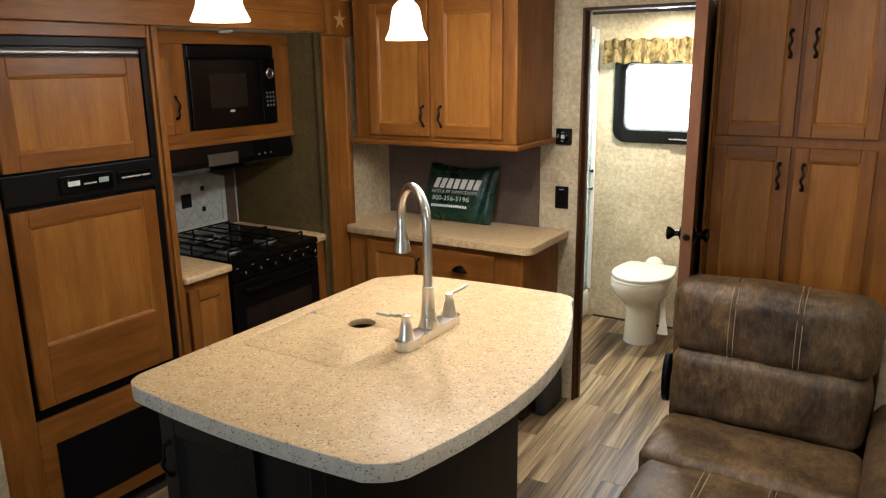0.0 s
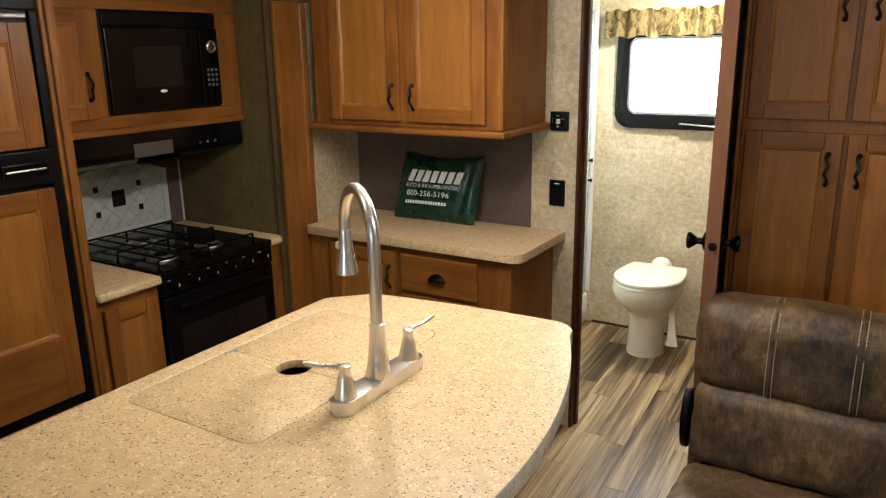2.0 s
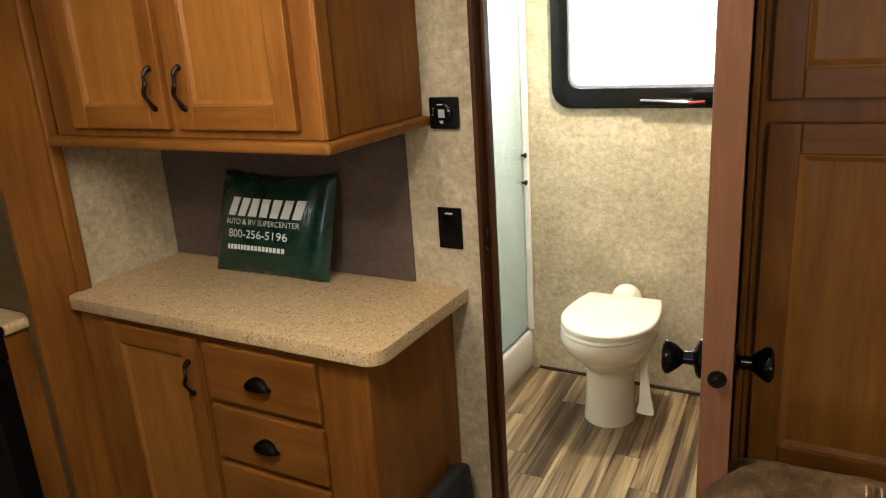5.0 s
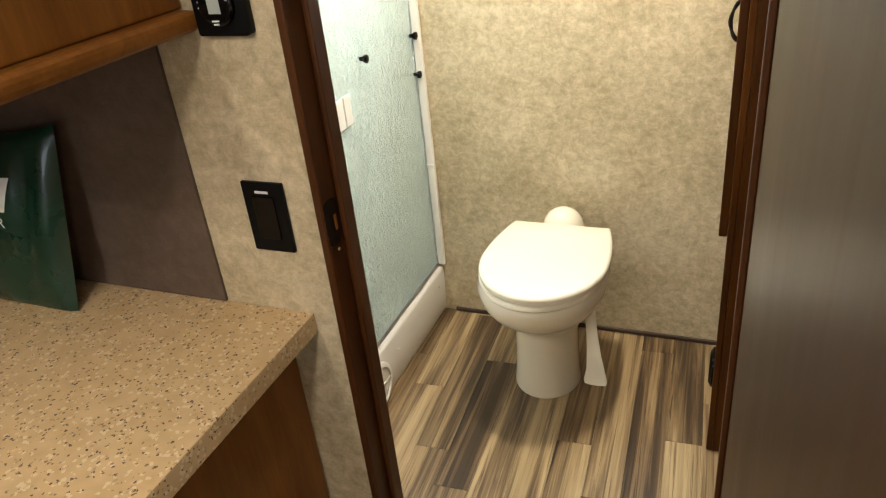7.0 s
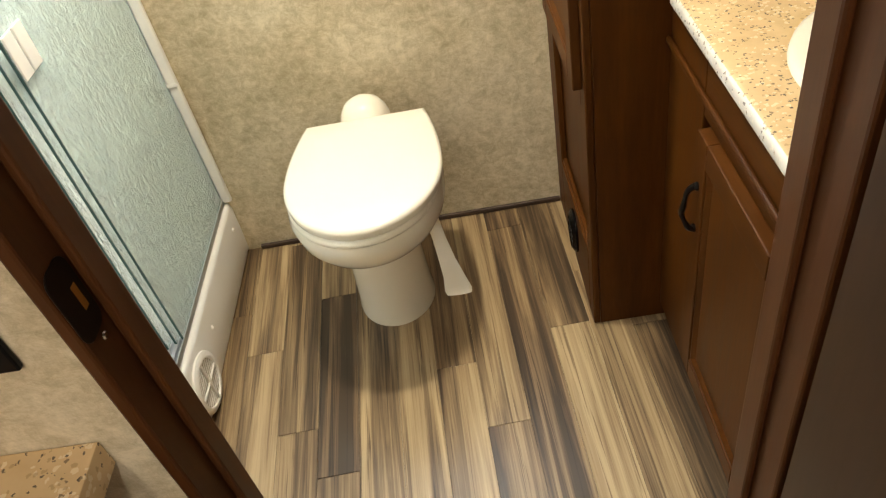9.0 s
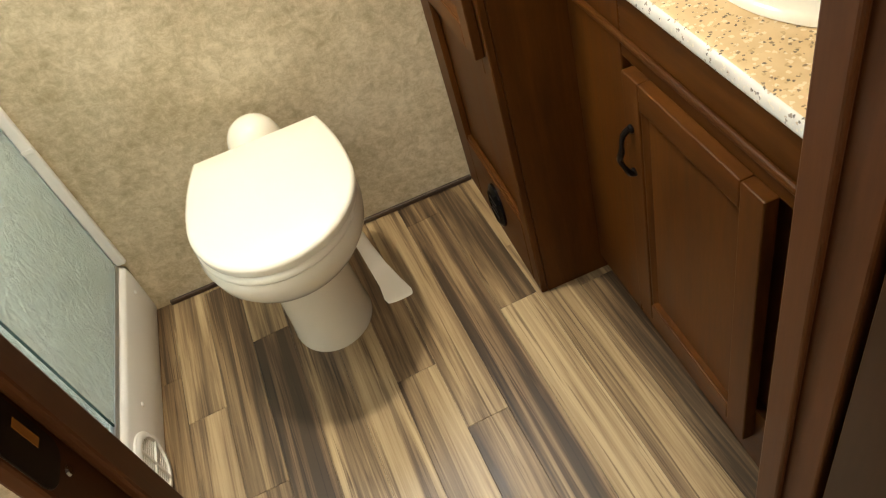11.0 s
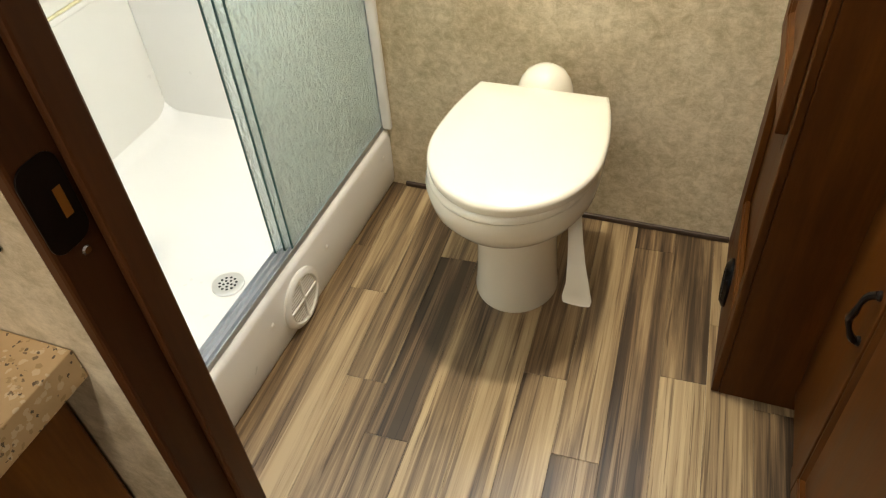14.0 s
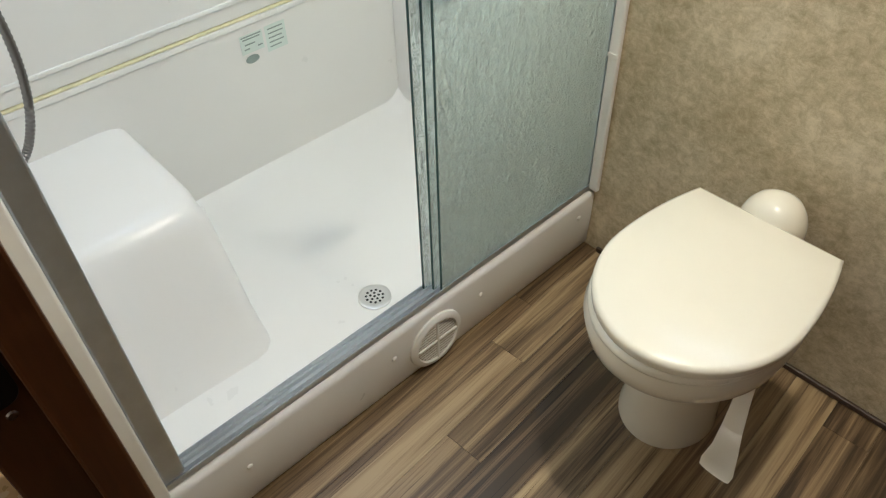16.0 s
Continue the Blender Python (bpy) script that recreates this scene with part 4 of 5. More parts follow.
part("inset", moved(box(W / 2 - 0.033, W / 2 + 0.033, 0.131, 0.205, 0.0095, 0.0115, 0.001, 1), tm), tile_black, tb, "black square inset")
for u, v in ((-0.108, 0.221), (0.110, 0.221), (-0.108, 0.110), (0.110, 0.109)):
    part("inset", moved(box(W / 2 + u - 0.012, W / 2 + u + 0.012, v - 0.013, v + 0.013, 0.0095, 0.0115, 0.001, 1), tm), tile_black, tb, "small black square inset")
setting("slide_panel", [(-2.0697, -2.0685, 2.521, 3.469, 0.874, 1.25)], brown_panel, "dark brown panel behind the range", "backsplash")

solid("corner_trim", box(-2.0684, -2.060, 3.458, 3.465, 0.873, 1.250, 0.002), tile_trim, "thin pale trim strip in the range corner", "trim", kind="structure")

st = thing("stove", "black gas range with oven and control knobs", "stove", (-1.7, 3.05, 0))
part("body", box(-2.03, -1.412, 2.786, 3.366, 0.05, 0.846, 0.004), black_satin, st)
part("cooktop", box(-2.04, -1.385, 2.782, 3.370, 0.8465, 0.876, 0.008, 3), black_gloss, st, "glossy black cooktop")
part("control_front", box(-1.4118, -1.388, 2.786, 3.366, 0.776, 0.8462, 0.006), black_gloss, st)
oven = part("oven_door", box(-1.4118, -1.386, 2.790, 3.362, 0.300, 0.770, 0.006), black_satin, st, "black oven door")
part("glass", box(-1.3858, -1.384, 2.85, 3.30, 0.36, 0.64, 0.0008, 1), grey_glass_dark, oven)
part("handle", tube([(-1.386, 2.84, 0.735), (-1.352, 2.842, 0.735), (-1.350, 2.86, 0.735), (-1.350, 3.29, 0.735), (-1.352, 3.307, 0.735), (-1.386, 3.309, 0.735)], 0.009, 12), black_gloss, oven, smooth=True)
part("drawer", box(-1.4118, -1.388, 2.790, 3.362, 0.07, 0.292, 0.006), black_satin, st)
for y in (2.845, 2.94, 3.035, 3.13, 3.225, 3.315):
    knob = part("knob", lathe([(0.019, 0), (0.019, 0.006), (0.016, 0.010), (0.014, 0.026), (0.010, 0.028)], n=20, m=plane((-1.3878, y, 0.812), "+x")), black_gloss, st, smooth=True)
    part("pointer", box(-1.3605, -1.3595, y - 0.0015, y + 0.0015, 0.812, 0.824, 0), print_white, knob)
    part("print_mark", box(-1.3878, -1.3873, y - 0.03, y - 0.016, 0.836, 0.838, 0), print_white, st)
for x, y, r in ((-1.56, 2.93, 0.040), (-1.56, 3.17, 0.040), (-1.84, 3.05, 0.046)):
    burner = part("burner", lathe([(r + 0.02, 0.8762), (r + 0.018, 0.880), (r, 0.881), (r, 0.890), (r * 0.9, 0.893)], (x, y, 0), 24), steel, st, "silver burner ring", smooth=True)
    part("burner_cap", lathe([(r * 0.72, 0.8932), (r * 0.72, 0.899), (r * 0.5, 0.902)], (x, y, 0), 24), black_satin, burner, smooth=True)
bm = bmesh.new()
for y in (2.86, 2.93, 3.00, 3.10, 3.17, 3.28):
    join(bm, tube([(-1.98, y, 0.905), (-1.45, y, 0.905)], 0.0045, 8))
for x in (-1.98, -1.70, -1.45):
    join(bm, tube([(x, 2.83, 0.905), (x, 3.32, 0.905)], 0.005, 8))
for x in (-1.98, -1.70, -1.45):
    for y in (2.83, 3.075, 3.32):
        join(bm, tube([(x, y, 0.876), (x, y, 0.905)], 0.005, 8))
part("grate", bm, black_satin, st, "black wire grate", smooth=True)

for y0, y1, label in ((2.521, 2.780, "beige speckled counter beside the refrigerator"), (3.372, 3.468, "narrow beige speckled counter beside the range")):
    solid("countertop", box(-2.066, -1.368 if y0 < 3 else -1.40, y0, y1, 0.838, 0.872, 0.011, 3), stone, label, "countertop", smooth=50)
bc = thing("base_cabinet", "narrow stained wooden base cabinet beside the range", "cabinet", (-1.7, 2.65, 0))
part("body", box(-2.06, -1.405, 2.522, 2.780, 0.001, 0.8375, 0.002), wood_v, bc)
front(bc, "door", (-1.4048, 2.545, 0.16), "+x", 0.215, 0.64, wood_v, wood_y, wood_panel, rail=0.05)
filler = solid("filler_panel", box(-2.06, -1.42, 3.373, 3.466, 0.001, 0.8375, 0.002), wood_v, "stained wooden filler beside the range", "panel")
solid("puck_light", lathe([(0.036, 0), (0.036, -0.006), (0.026, -0.012), (0.0, -0.013)], (-1.56, 3.02, 1.887), 24), white_frame, "small white round light on the slide-out ceiling", "light", smooth=True)


def pendant(x, y, z):
    p = thing("pendant_lamp", "lit white frosted bell pendant lamp with a nickel cap", "pendant lamp", (x, y, TOP), "pendant lamps")
    S = 0.93
    bell = [(0.077, 0), (0.079, 0.003), (0.072, 0.016), (0.063, 0.035), (0.058, 0.060), (0.055, 0.085), (0.048, 0.108), (0.036, 0.122), (0.026, 0.126)]
    bell = [(r * S, h) for r, h in bell]
    inner = [(r - 0.004, h) for r, h in reversed(bell)]
    part("shade", lathe(bell + inner[1:] + [bell[0]], (x, y, z), 36), bulb_glass, p, "white frosted bell shade", smooth=True).visible_shadow = False
    part("cap", lathe([(0.030, 0.1265), (0.030, 0.136), (0.016, 0.146), (0.006, 0.15)], (x, y, z), 24), steel, p, smooth=True)
    part("stem", tube([(x, y, z + 0.15), (x, y, TOP - 0.015)], 0.005, 10), steel, p, smooth=True)
    part("rose", lathe([(0.05, 0), (0.05, -0.006), (0.03, -0.014), (0.006, -0.016)], (x, y, TOP), 24), steel, p, smooth=True)


pendant(-0.39, 2.77, 1.809)
pendant(-0.375, 1.93, 1.838)

# ---- pantry and sofa ----
pan = thing("pantry", "tall stained wooden pantry with four framed doors", "pantry", (0.8, 3.78, 0))
part("body", box(0.472, 1.130, 3.6105, PART - 0.002, 0.001, TOP - 0.002, 0.003), wood_v, pan)
part("stile", box(0.460, 0.4718, 3.600, 3.66, 0.001, TOP - 0.003, 0.003), wood_v, pan)
for u, w, h_u in ((0.488, 0.274, 0.240), (0.777, 0.262, 0.034)):
    front(pan, "door", (u, 3.610, 1.446), "-y", w, 0.565, wood_v, wood_x, wood_panel, rail=0.046, handle=(h_u, 0.335))
    front(pan, "door", (u, 3.610, 0.795), "-y", w, 0.614, wood_v, wood_x, wood_panel, rail=0.048, handle=(h_u, 0.505))
    front(pan, "door", (u, 3.610, 0.08), "-y", w, 0.69, wood_v, wood_x, wood_panel, rail=0.048, handle=(h_u, 0.60))

sofa = thing("sofa", "distressed brown leather sofa with contrast stitching", "sofa", (0.8, 2.8, 0))
part("frame", box(0.49, 1.10, 2.16, 3.46, 0.04, 0.26, 0.01), dark_void, sofa)
SX0, SX1 = 0.457, 1.125


back_hi = part("upper_backrest", cushion(SX0, SX1, 3.225, 3.425, 0.660, 0.942, 0.066, 0.012, 0.007, 1.0, 28), hide, sofa, smooth=True)
part("lower_backrest", cushion(SX0 + 0.012, SX1 - 0.012, 3.205, 3.450, 0.425, 0.685, 0.045, 0.014, 0.007, 5.0, 24), hide, sofa, smooth=True)
part("rear_seat_cushion", cushion(SX0 + 0.005, SX1, 2.870, 3.235, 0.250, 0.436, 0.035, 0.010, 0.006, 2.0, 22), hide, sofa, smooth=True)
seat_b = part("front_seat_cushion", cushion(SX0 + 0.035, SX1, 2.130, 2.868, 0.235, 0.432, 0.040, 0.012, 0.007, 4.0, 24), hide, sofa, smooth=True)
part("armrest", cushion(1.13, 1.40, 2.3, 3.46, 0.05, 0.56, 0.06, 0.01, 0.006, 8.0, 14), hide, sofa, smooth=True)
part("side_bracket", moved(slab([(0.16 * math.cos(a) * 0.32, 0.10 * math.sin(a)) for a in [math.pi * 2 * i / 20 for i in range(20)]], 0, 0.022, r=0.006, seg=2), plane((0.4555, 3.275, 0.545), "-x")), black_satin, sofa, "dark oval side bracket", smooth=True)


def stitches(ob, x, path):
    """A row of short stitches beside a seam, along (y, z) points on the cushion."""
    bm = bmesh.new()
    pts = [Vector((0, *p)) for p in path]
    step = 0.0075
    for a, b in zip(pts, pts[1:]):
        d = (b - a)
        n = max(1, int(d.length / step))
        for k in range(n):
            p, q = a + d * (k + 0.12) / n, a + d * (k + 0.78) / n
            for dx in (-0.009, 0.009):
                join(bm, tube([(x + dx, p.y, p.z), (x + dx, q.y, q.z)], 0.0014, 5))
    part("stitching", bm, stitch_thread, ob, "pale double stitching")
    part("seam", tube([(x, p.y, p.z) for p in pts], 0.0022, 6), hide, ob)


def around(y0, y1, z0, z1, r, puff):
    """The front and top of a rounded cushion, as (y, z) points."""
    pts = [(y0 - puff * (1 - (2 * t - 1) ** 2), z0 + (z1 - r - z0) * t) for t in [i / 10 for i in range(11)]]
    pts += [(y0 + r - (r + 0.001) * math.cos(radians(a)), z1 - r + (r + 0.001) * math.sin(radians(a))) for a in range(10, 91, 10)]
    pts += [(y0 + r + (y1 - r - y0 - r) * t, z1 + puff * (1 - (2 * t - 1) ** 2)) for t in (0.25, 0.5, 0.75, 1.0)]
    return pts


for x in (0.672, 0.888):
    stitches(back_hi, x, around(3.2195, 3.425, 0.690, 0.9465, 0.066, 0.0135))
for x in (0.70, 0.90):
    stitches(seat_b, x, [(2.868 - 0.012, 0.418), (2.84, 0.4345), (2.70, 0.440), (2.5, 0.4455), (2.3, 0.441)])

# ---- bathroom: toilet ----
TX = -0.166


def lid_loop(grow, z, lift=0.0, n=18):
    """The outline of the lid: a straight back and a rounded front."""
    pts = []
    for i in range(2 * n + 1):
        a = math.pi * i / (2 * n)
        pts.append((TX - 0.001 + (0.187 + grow) * math.cos(a), 4.935 - (0.220 + grow) * math.sin(a), z))
    for i in range(1, 9):
        y = 4.935 + (0.224 + grow) * i / 8
        pts.append((TX - 0.001 - 0.187 - grow + 0.035 * ((y - 4.935) / 0.224) ** 2, y, z))
    for i in range(8, 0, -1):
        y = 4.935 + (0.224 + grow) * i / 8
        pts.append((TX - 0.001 + 0.187 + grow - 0.035 * ((y - 4.935) / 0.224) ** 2, y, z))
    return pts


def oval(cx, cy, a, b, z, n=53):
    return [(cx + a * math.cos(math.pi * 2 * i / n), cy - b * math.sin(math.pi * 2 * i / n), z) for i in range(n)]


toilet = thing("toilet", "cream RV toilet with a closed lid and a foot pedal", "toilet", (TX, 5.0, 0))
lid = loft([lid_loop(-0.012, 0.4445), lid_loop(-0.006, 0.4465), lid_loop(-0.004, 0.460), lid_loop(-0.006, 0.4665), lid_loop(-0.014, 0.4705), lid_loop(-0.09, 0.4725)])
part("lid", moved(lid, Matrix.Translation((0.004, 0.008, 0))), cream, toilet, "closed cream lid", smooth=50)
part("seat", loft([lid_loop(-0.014, 0.4275), lid_loop(-0.009, 0.430), lid_loop(-0.009, 0.439), lid_loop(-0.014, 0.4440)]), cream, toilet, smooth=50)


def blend(z, t, shrink):
    """Between the rim's outline and the oval foot."""
    rim = lid_loop(shrink, z)
    n = len(rim)
    foot = [(-0.178 + 0.100 * math.cos(math.atan2(4.95 - y, x - TX)), 5.005 - 0.112 * math.sin(math.atan2(4.95 - y, x - TX)), z) for x, y, _ in rim]
    return [tuple(a * (1 - t) + b * t for a, b in zip(p, q)) for p, q in zip(rim, foot)]


bowl = [blend(z, t, s) for z, t, s in ((0.427, 0.0, -0.010), (0.410, 0.0, -0.004), (0.375, 0.03, -0.008), (0.340, 0.16, -0.014), (0.305, 0.42, -0.018), (0.275, 0.68, -0.02), (0.252, 0.88, -0.02), (0.235, 0.965, -0.02), (0.225, 0.95, -0.02))]
part("bowl", loft(bowl), cream_bowl, toilet, smooth=60)
part("pedestal", loft([oval(-0.178, 5.005, a, b, z) for a, b, z in ((0.094, 0.106, 0.226), (0.096, 0.108, 0.12), (0.099, 0.112, 0.04), (0.103, 0.117, 0.012), (0.103, 0.117, 0.0))]), cream_bowl, toilet, smooth=60)
part("flush_dome", loft([oval(TX - 0.002, 5.205, 0.066 * c, 0.062 * c, 0.425 + 0.075 * s) for c, s in ((1.0, -0.9), (1.0, 0.0), (0.96, 0.30), (0.86, 0.55), (0.68, 0.78), (0.42, 0.93), (0.15, 0.995))]), cream, toilet, "rounded vacuum breaker cover", smooth=True)
part("hinge_bar", box(TX - 0.085, TX + 0.085, 5.150, 5.178, 0.425, 0.446, 0.006), cream, toilet)
pedal = []
for i, (x, y, z, w, th) in enumerate(((-0.050, 5.010, 0.335, 0.014, 0.010), (-0.040, 4.985, 0.270, 0.016, 0.010), (-0.030, 4.965, 0.210, 0.017, 0.010), (-0.020, 4.940, 0.160, 0.021, 0.009), (-0.008, 4.905, 0.128, 0.027, 0.008), (-0.002, 4.872, 0.118, 0.034, 0.007), (0.0, 4.858, 0.116, 0.031, 0.004))):
    pedal.append([(x + w * math.cos(a), y + th * 0.75 * math.sin(a), z + th * 0.75 * math.sin(a)) for a in [math.pi * 2 * k / 16 for k in range(16)]])
part("foot_pedal", loft(pedal), cream, toilet, "cream foot pedal", smooth=True)
part("pedal_pivot", lathe([(0.022, 0), (0.022, 0.03), (0.015, 0.034)], n=18, m=Matrix.Translation((-0.085, 5.01, 0.33)) @ Matrix.Rotation(radians(90), 4, "Y")), cream, toilet, smooth=True)

# ---- bathroom: shower ----
shower = thing("shower_tray", "white moulded shower tray with a step and a corner seat", "shower", (-1.0, 4.7, 0))
Y0, Y1, CX = PART2 + 0.022, REAR - 0.002, -0.640
curb_profile = [(CX - 0.078, 0.02), (CX - 0.006, 0.0), (CX, 0.012), (CX + 0.003, 0.09), (CX + 0.004, 0.172), (CX + 0.001, 0.184), (CX - 0.007, 0.191), (CX - 0.018, 0.194), (CX - 0.050, 0.193), (CX - 0.058, 0.186), (CX - 0.064, 0.165), (CX - 0.078, 0.112)]
part("curb", loft([[(x, y, z) for x, z in curb_profile] for y in (Y0, Y1)]), white_abs, shower, smooth=60)
bm = bmesh.new()
NX, NY = 26, 40
grid = []
for j in range(NY + 1):
    row = []
    for i in range(NX + 1):
        x, y = -1.402 + (CX - 0.070 + 1.402) * i / NX, Y0 + (Y1 - Y0) * j / NY
        z = 0.100 + 0.012 * min(1, math.hypot(x + 0.818, y - 4.693) / 0.5)
        for gap in ((x + 1.402), (Y1 - 0.012 - y)):
            z += 0.030 * max(0.0, 1 - gap / 0.05) ** 2
        row.append(bm.verts.new((x, y, z)))
    grid.append(row)
for j in range(NY):
    for i in range(NX):
        bm.faces.new((grid[j][i], grid[j][i + 1], grid[j + 1][i + 1], grid[j + 1][i]))
skirt = bmesh.ops.extrude_face_region(bm, geom=bm.faces[:])
for v in skirt["geom"]:
    if isinstance(v, bmesh.types.BMVert):
        v.co.z = 0.03
part("tray_floor", bm, white_abs, shower, smooth=60)


def seat_profile(y, s):
    """The moulded seat's cross-section, its edge rounded off towards +y."""
    return [(-1.4225, y, 0.09), (-0.835 - 0.05 * s, y, 0.09), (-0.865 - 0.05 * s, y, 0.118), (-0.90 - 0.05 * s, y, 0.16), (-1.035 - 0.02 * s, y, 0.375), (-1.055 - 0.02 * s, y, 0.405 - 0.02 * s),
            (-1.085 - 0.02 * s, y, 0.423 - 0.02 * s), (-1.14, y, 0.431 - 0.02 * s), (-1.4225, y, 0.446 - 0.02 * s)]


part("seat", loft([seat_profile(Y0, 0), seat_profile(4.25, 0), seat_profile(4.385, 0), seat_profile(4.415, 0.15), seat_profile(4.435, 0.5), seat_profile(4.445, 1.0), seat_profile(4.455, 2.2)]), white_abs, shower, smooth=50)
drain = part("drain", lathe([(0.040, 0.1005), (0.040, 0.1065), (0.034, 0.108), (0.026, 0.1065), (0.0, 0.1065)], (-0.818, 4.693, 0), 30), steel, shower, "round metal drain strainer", smooth=True)
for k in range(17):
    rr, aa = (0.0, 0.0) if k == 0 else (0.0105, k) if k < 6 else (0.0205, k)
    n = 1 if k == 0 else 5 if k < 6 else 11
    a = 2 * math.pi * aa / n
    part("drain_hole", lathe([(0.0034, 0.1067), (0.0034, 0.1071)], (-0.818 + rr * math.cos(a), 4.693 + rr * math.sin(a), 0), 8), black_rubber, drain)
sv = part("vent", moved(lathe([(0.078, 0), (0.078, 0.006), (0.070, 0.012), (0.062, 0.012), (0.060, 0.006), (0.0, 0.006)], n=40), plane((CX + 0.003, 4.722, 0.083), "+x")), white_frame, shower, "round cream louvred vent", smooth=True)
vm = plane((CX + 0.009, 4.722, 0.083), "+x")
for k in range(-6, 7):
    v = k * 0.0088
    w = math.sqrt(max(0, 0.058 ** 2 - v * v))
    part("slat", moved(box(-w, w, v - 0.0026, v + 0.0026, 0.0011, 0.0021, 0.0004, 1), vm), white_frame, sv)
part("vent_backing", moved(lathe([(0.0595, 0.0002), (0.0595, 0.0010)], n=32), vm), vent_shade, sv)
part("vent_rib", moved(box(-0.0592, 0.0592, -0.003, 0.003, 0.0024, 0.0068, 0.001, 1), vm), white_frame, sv)
part("vent_rib", moved(box(-0.003, 0.003, -0.06, 0.06, 0.0012, 0.0072, 0.001, 1), vm), white_frame, sv)
for y in (4.225, 4.600, 4.872, 5.238):
    part("screw_cap", moved(lathe([(0.007, 0), (0.006, 0.003), (0.002, 0.005)], n=12), plane((CX + 0.0032, y, 0.115 if y < 5 else 0.130), "+x")), white_frame, shower, smooth=True)

walls = thing("shower_wall", "white moulded shower wall panels with a yellowed seam", "shower wall", (-1.42, 4.7, 0.1))
part("lower_panel", box(-1.438, -1.4002, Y0 - 0.018, Y1, 0.10, 0.5551, 0.002, 2), white_abs, walls)
part("ledge", box(-1.438, -1.3945, Y0 - 0.018, Y1, 0.5552, 0.572, 0.004, 3), white_abs, walls)
part("seam", box(-1.412, -1.3955, Y0 - 0.018, Y1, 0.5722, 0.579, 0.003), seam_yellow, walls, "yellowed sealant line")
part("upper_panel", box(-1.438, -1.4015, Y0 - 0.018, Y1, 0.5792, 1.96, 0.004), white_abs, walls)
part("panel_bead", box(-1.4013, -1.396, Y0 - 0.018, Y1, 0.618, 0.630, 0.004, 3), white_abs, walls)
part("end_panel", box(-1.4, -0.703, Y1 - 0.012, Y1, 0.10, 1.96, 0.004), white_abs, walls)
part("end_panel", box(-1.4, -0.703, Y0 - 0.0195, Y0 - 0.004, 0.10, 1.96, 0.004), white_abs, walls)
lab = thing("label", "small clear label with grey print stuck on the shower wall", "label", (-1.4, 4.85, 0.5))
lm = plane((-1.3998, 4.785, 0.452), "+x")
part("sheet", moved(box(0.074, 0.135, 0.012, 0.082, 0, 0.0006, 0), lm), sticker, lab)
part("sheet", moved(box(0.0, 0.066, 0.030, 0.080, 0, 0.0006, 0), lm), sticker, lab)
for k, (u, v, w) in enumerate(((0.004, 0.073, 0.058), (0.008, 0.066, 0.050), (0.012, 0.052, 0.030), (0.008, 0.040, 0.016), (0.048, 0.040, 0.014), (0.082, 0.070, 0.045), (0.082, 0.058, 0.045), (0.082, 0.046, 0.040), (0.082, 0.034, 0.045), (0.082, 0.022, 0.035))):
    part("print_mark", moved(box(u, u + w, v, v + 0.0035, 0.0008, 0.0011, 0), lm), print_grey, lab)
part("badge", moved(slab([(0.026 + 0.020 * math.cos(a * math.pi / 10), 0.012 + 0.011 * math.sin(a * math.pi / 10)) for a in range(20)], 0, 0.001), lm), print_grey, lab, "grey oval badge")

sd = thing("shower_door", "frameless sliding shower door of three rain-glass panels, half open", "shower door", (-0.70, 4.7, 0.2))
track = part("track", box(-0.690, -0.646, Y0, Y1, 0.1945, 0.1985, 0.001, 1), alu, sd, "grey aluminium track")
for x in (-0.690, -0.6765, -0.660, -0.6485):
    part("rail", box(x, x + 0.0025, Y0, Y1, 0.1987, 0.211, 0.0008, 1), alu, track)
for x, y in ((-0.652, 4.761), (-0.667, 4.750), (-0.684, 4.736)):
    p = part("glass_panel", box(x - 0.003, x + 0.003, y, Y1 - 0.016, 0.204, 1.86, 0.0005, 1), frosted, sd, "pale green rain glass panel")
    p.visible_shadow = False
    part("glass_edge", box(x - 0.0031, x + 0.0031, y - 0.0016, y - 0.0002, 0.204, 1.86, 0.0006, 1), glass_edge, p, "dark green glass edge")
part("top_rail", box(-0.715, -0.650, Y0, Y1, 1.865, 1.945, 0.006), white_frame, sd)
part("rear_channel", box(-0.702, -0.650, Y1 - 0.015, Y1 - 0.0005, 0.2115, 1.864, 0.003), alu, sd)
part("front_channel", box(-0.702, -0.650, 4.079, 4.122, 0.2115, 1.864, 0.004), alu, sd, "grey aluminium jamb")
part("rear_trim", box(-0.6495, -0.622, REAR - 0.016, REAR - 0.001, 0.198, 1.93, 0.005, 3), white_frame, sd, "white upright trim")
part("trim_joint", box(-0.6500, -0.6205, REAR - 0.0185, REAR - 0.0162, 0.578, 0.590, 0.001, 1), white_frame, sd)
part("front_trim", box(-0.6495, -0.628, PART2 + 0.001, 4.078, 0.198, 1.93, 0.005, 3), white_frame, sd)
for y, z in ((4.93, 1.04), (5.262, 1.02), (5.262, 0.90)):
    part("knob", lathe([(0.006, 0), (0.006, 0.010), (0.011, 0.014), (0.012, 0.022), (0.006, 0.025)], n=16, m=plane((-0.6488, y, z), "+x")), black_gloss, sd, "small black knob", smooth=True)
for y in (4.762, 4.803):
    clip = bmesh.new()
    box(-0.6486, -0.644, y, y + 0.036, 0.892, 0.974, 0.004, 2, clip)
    part("corner_guard", clip, white_frame, sd, "clear white plastic corner guard")

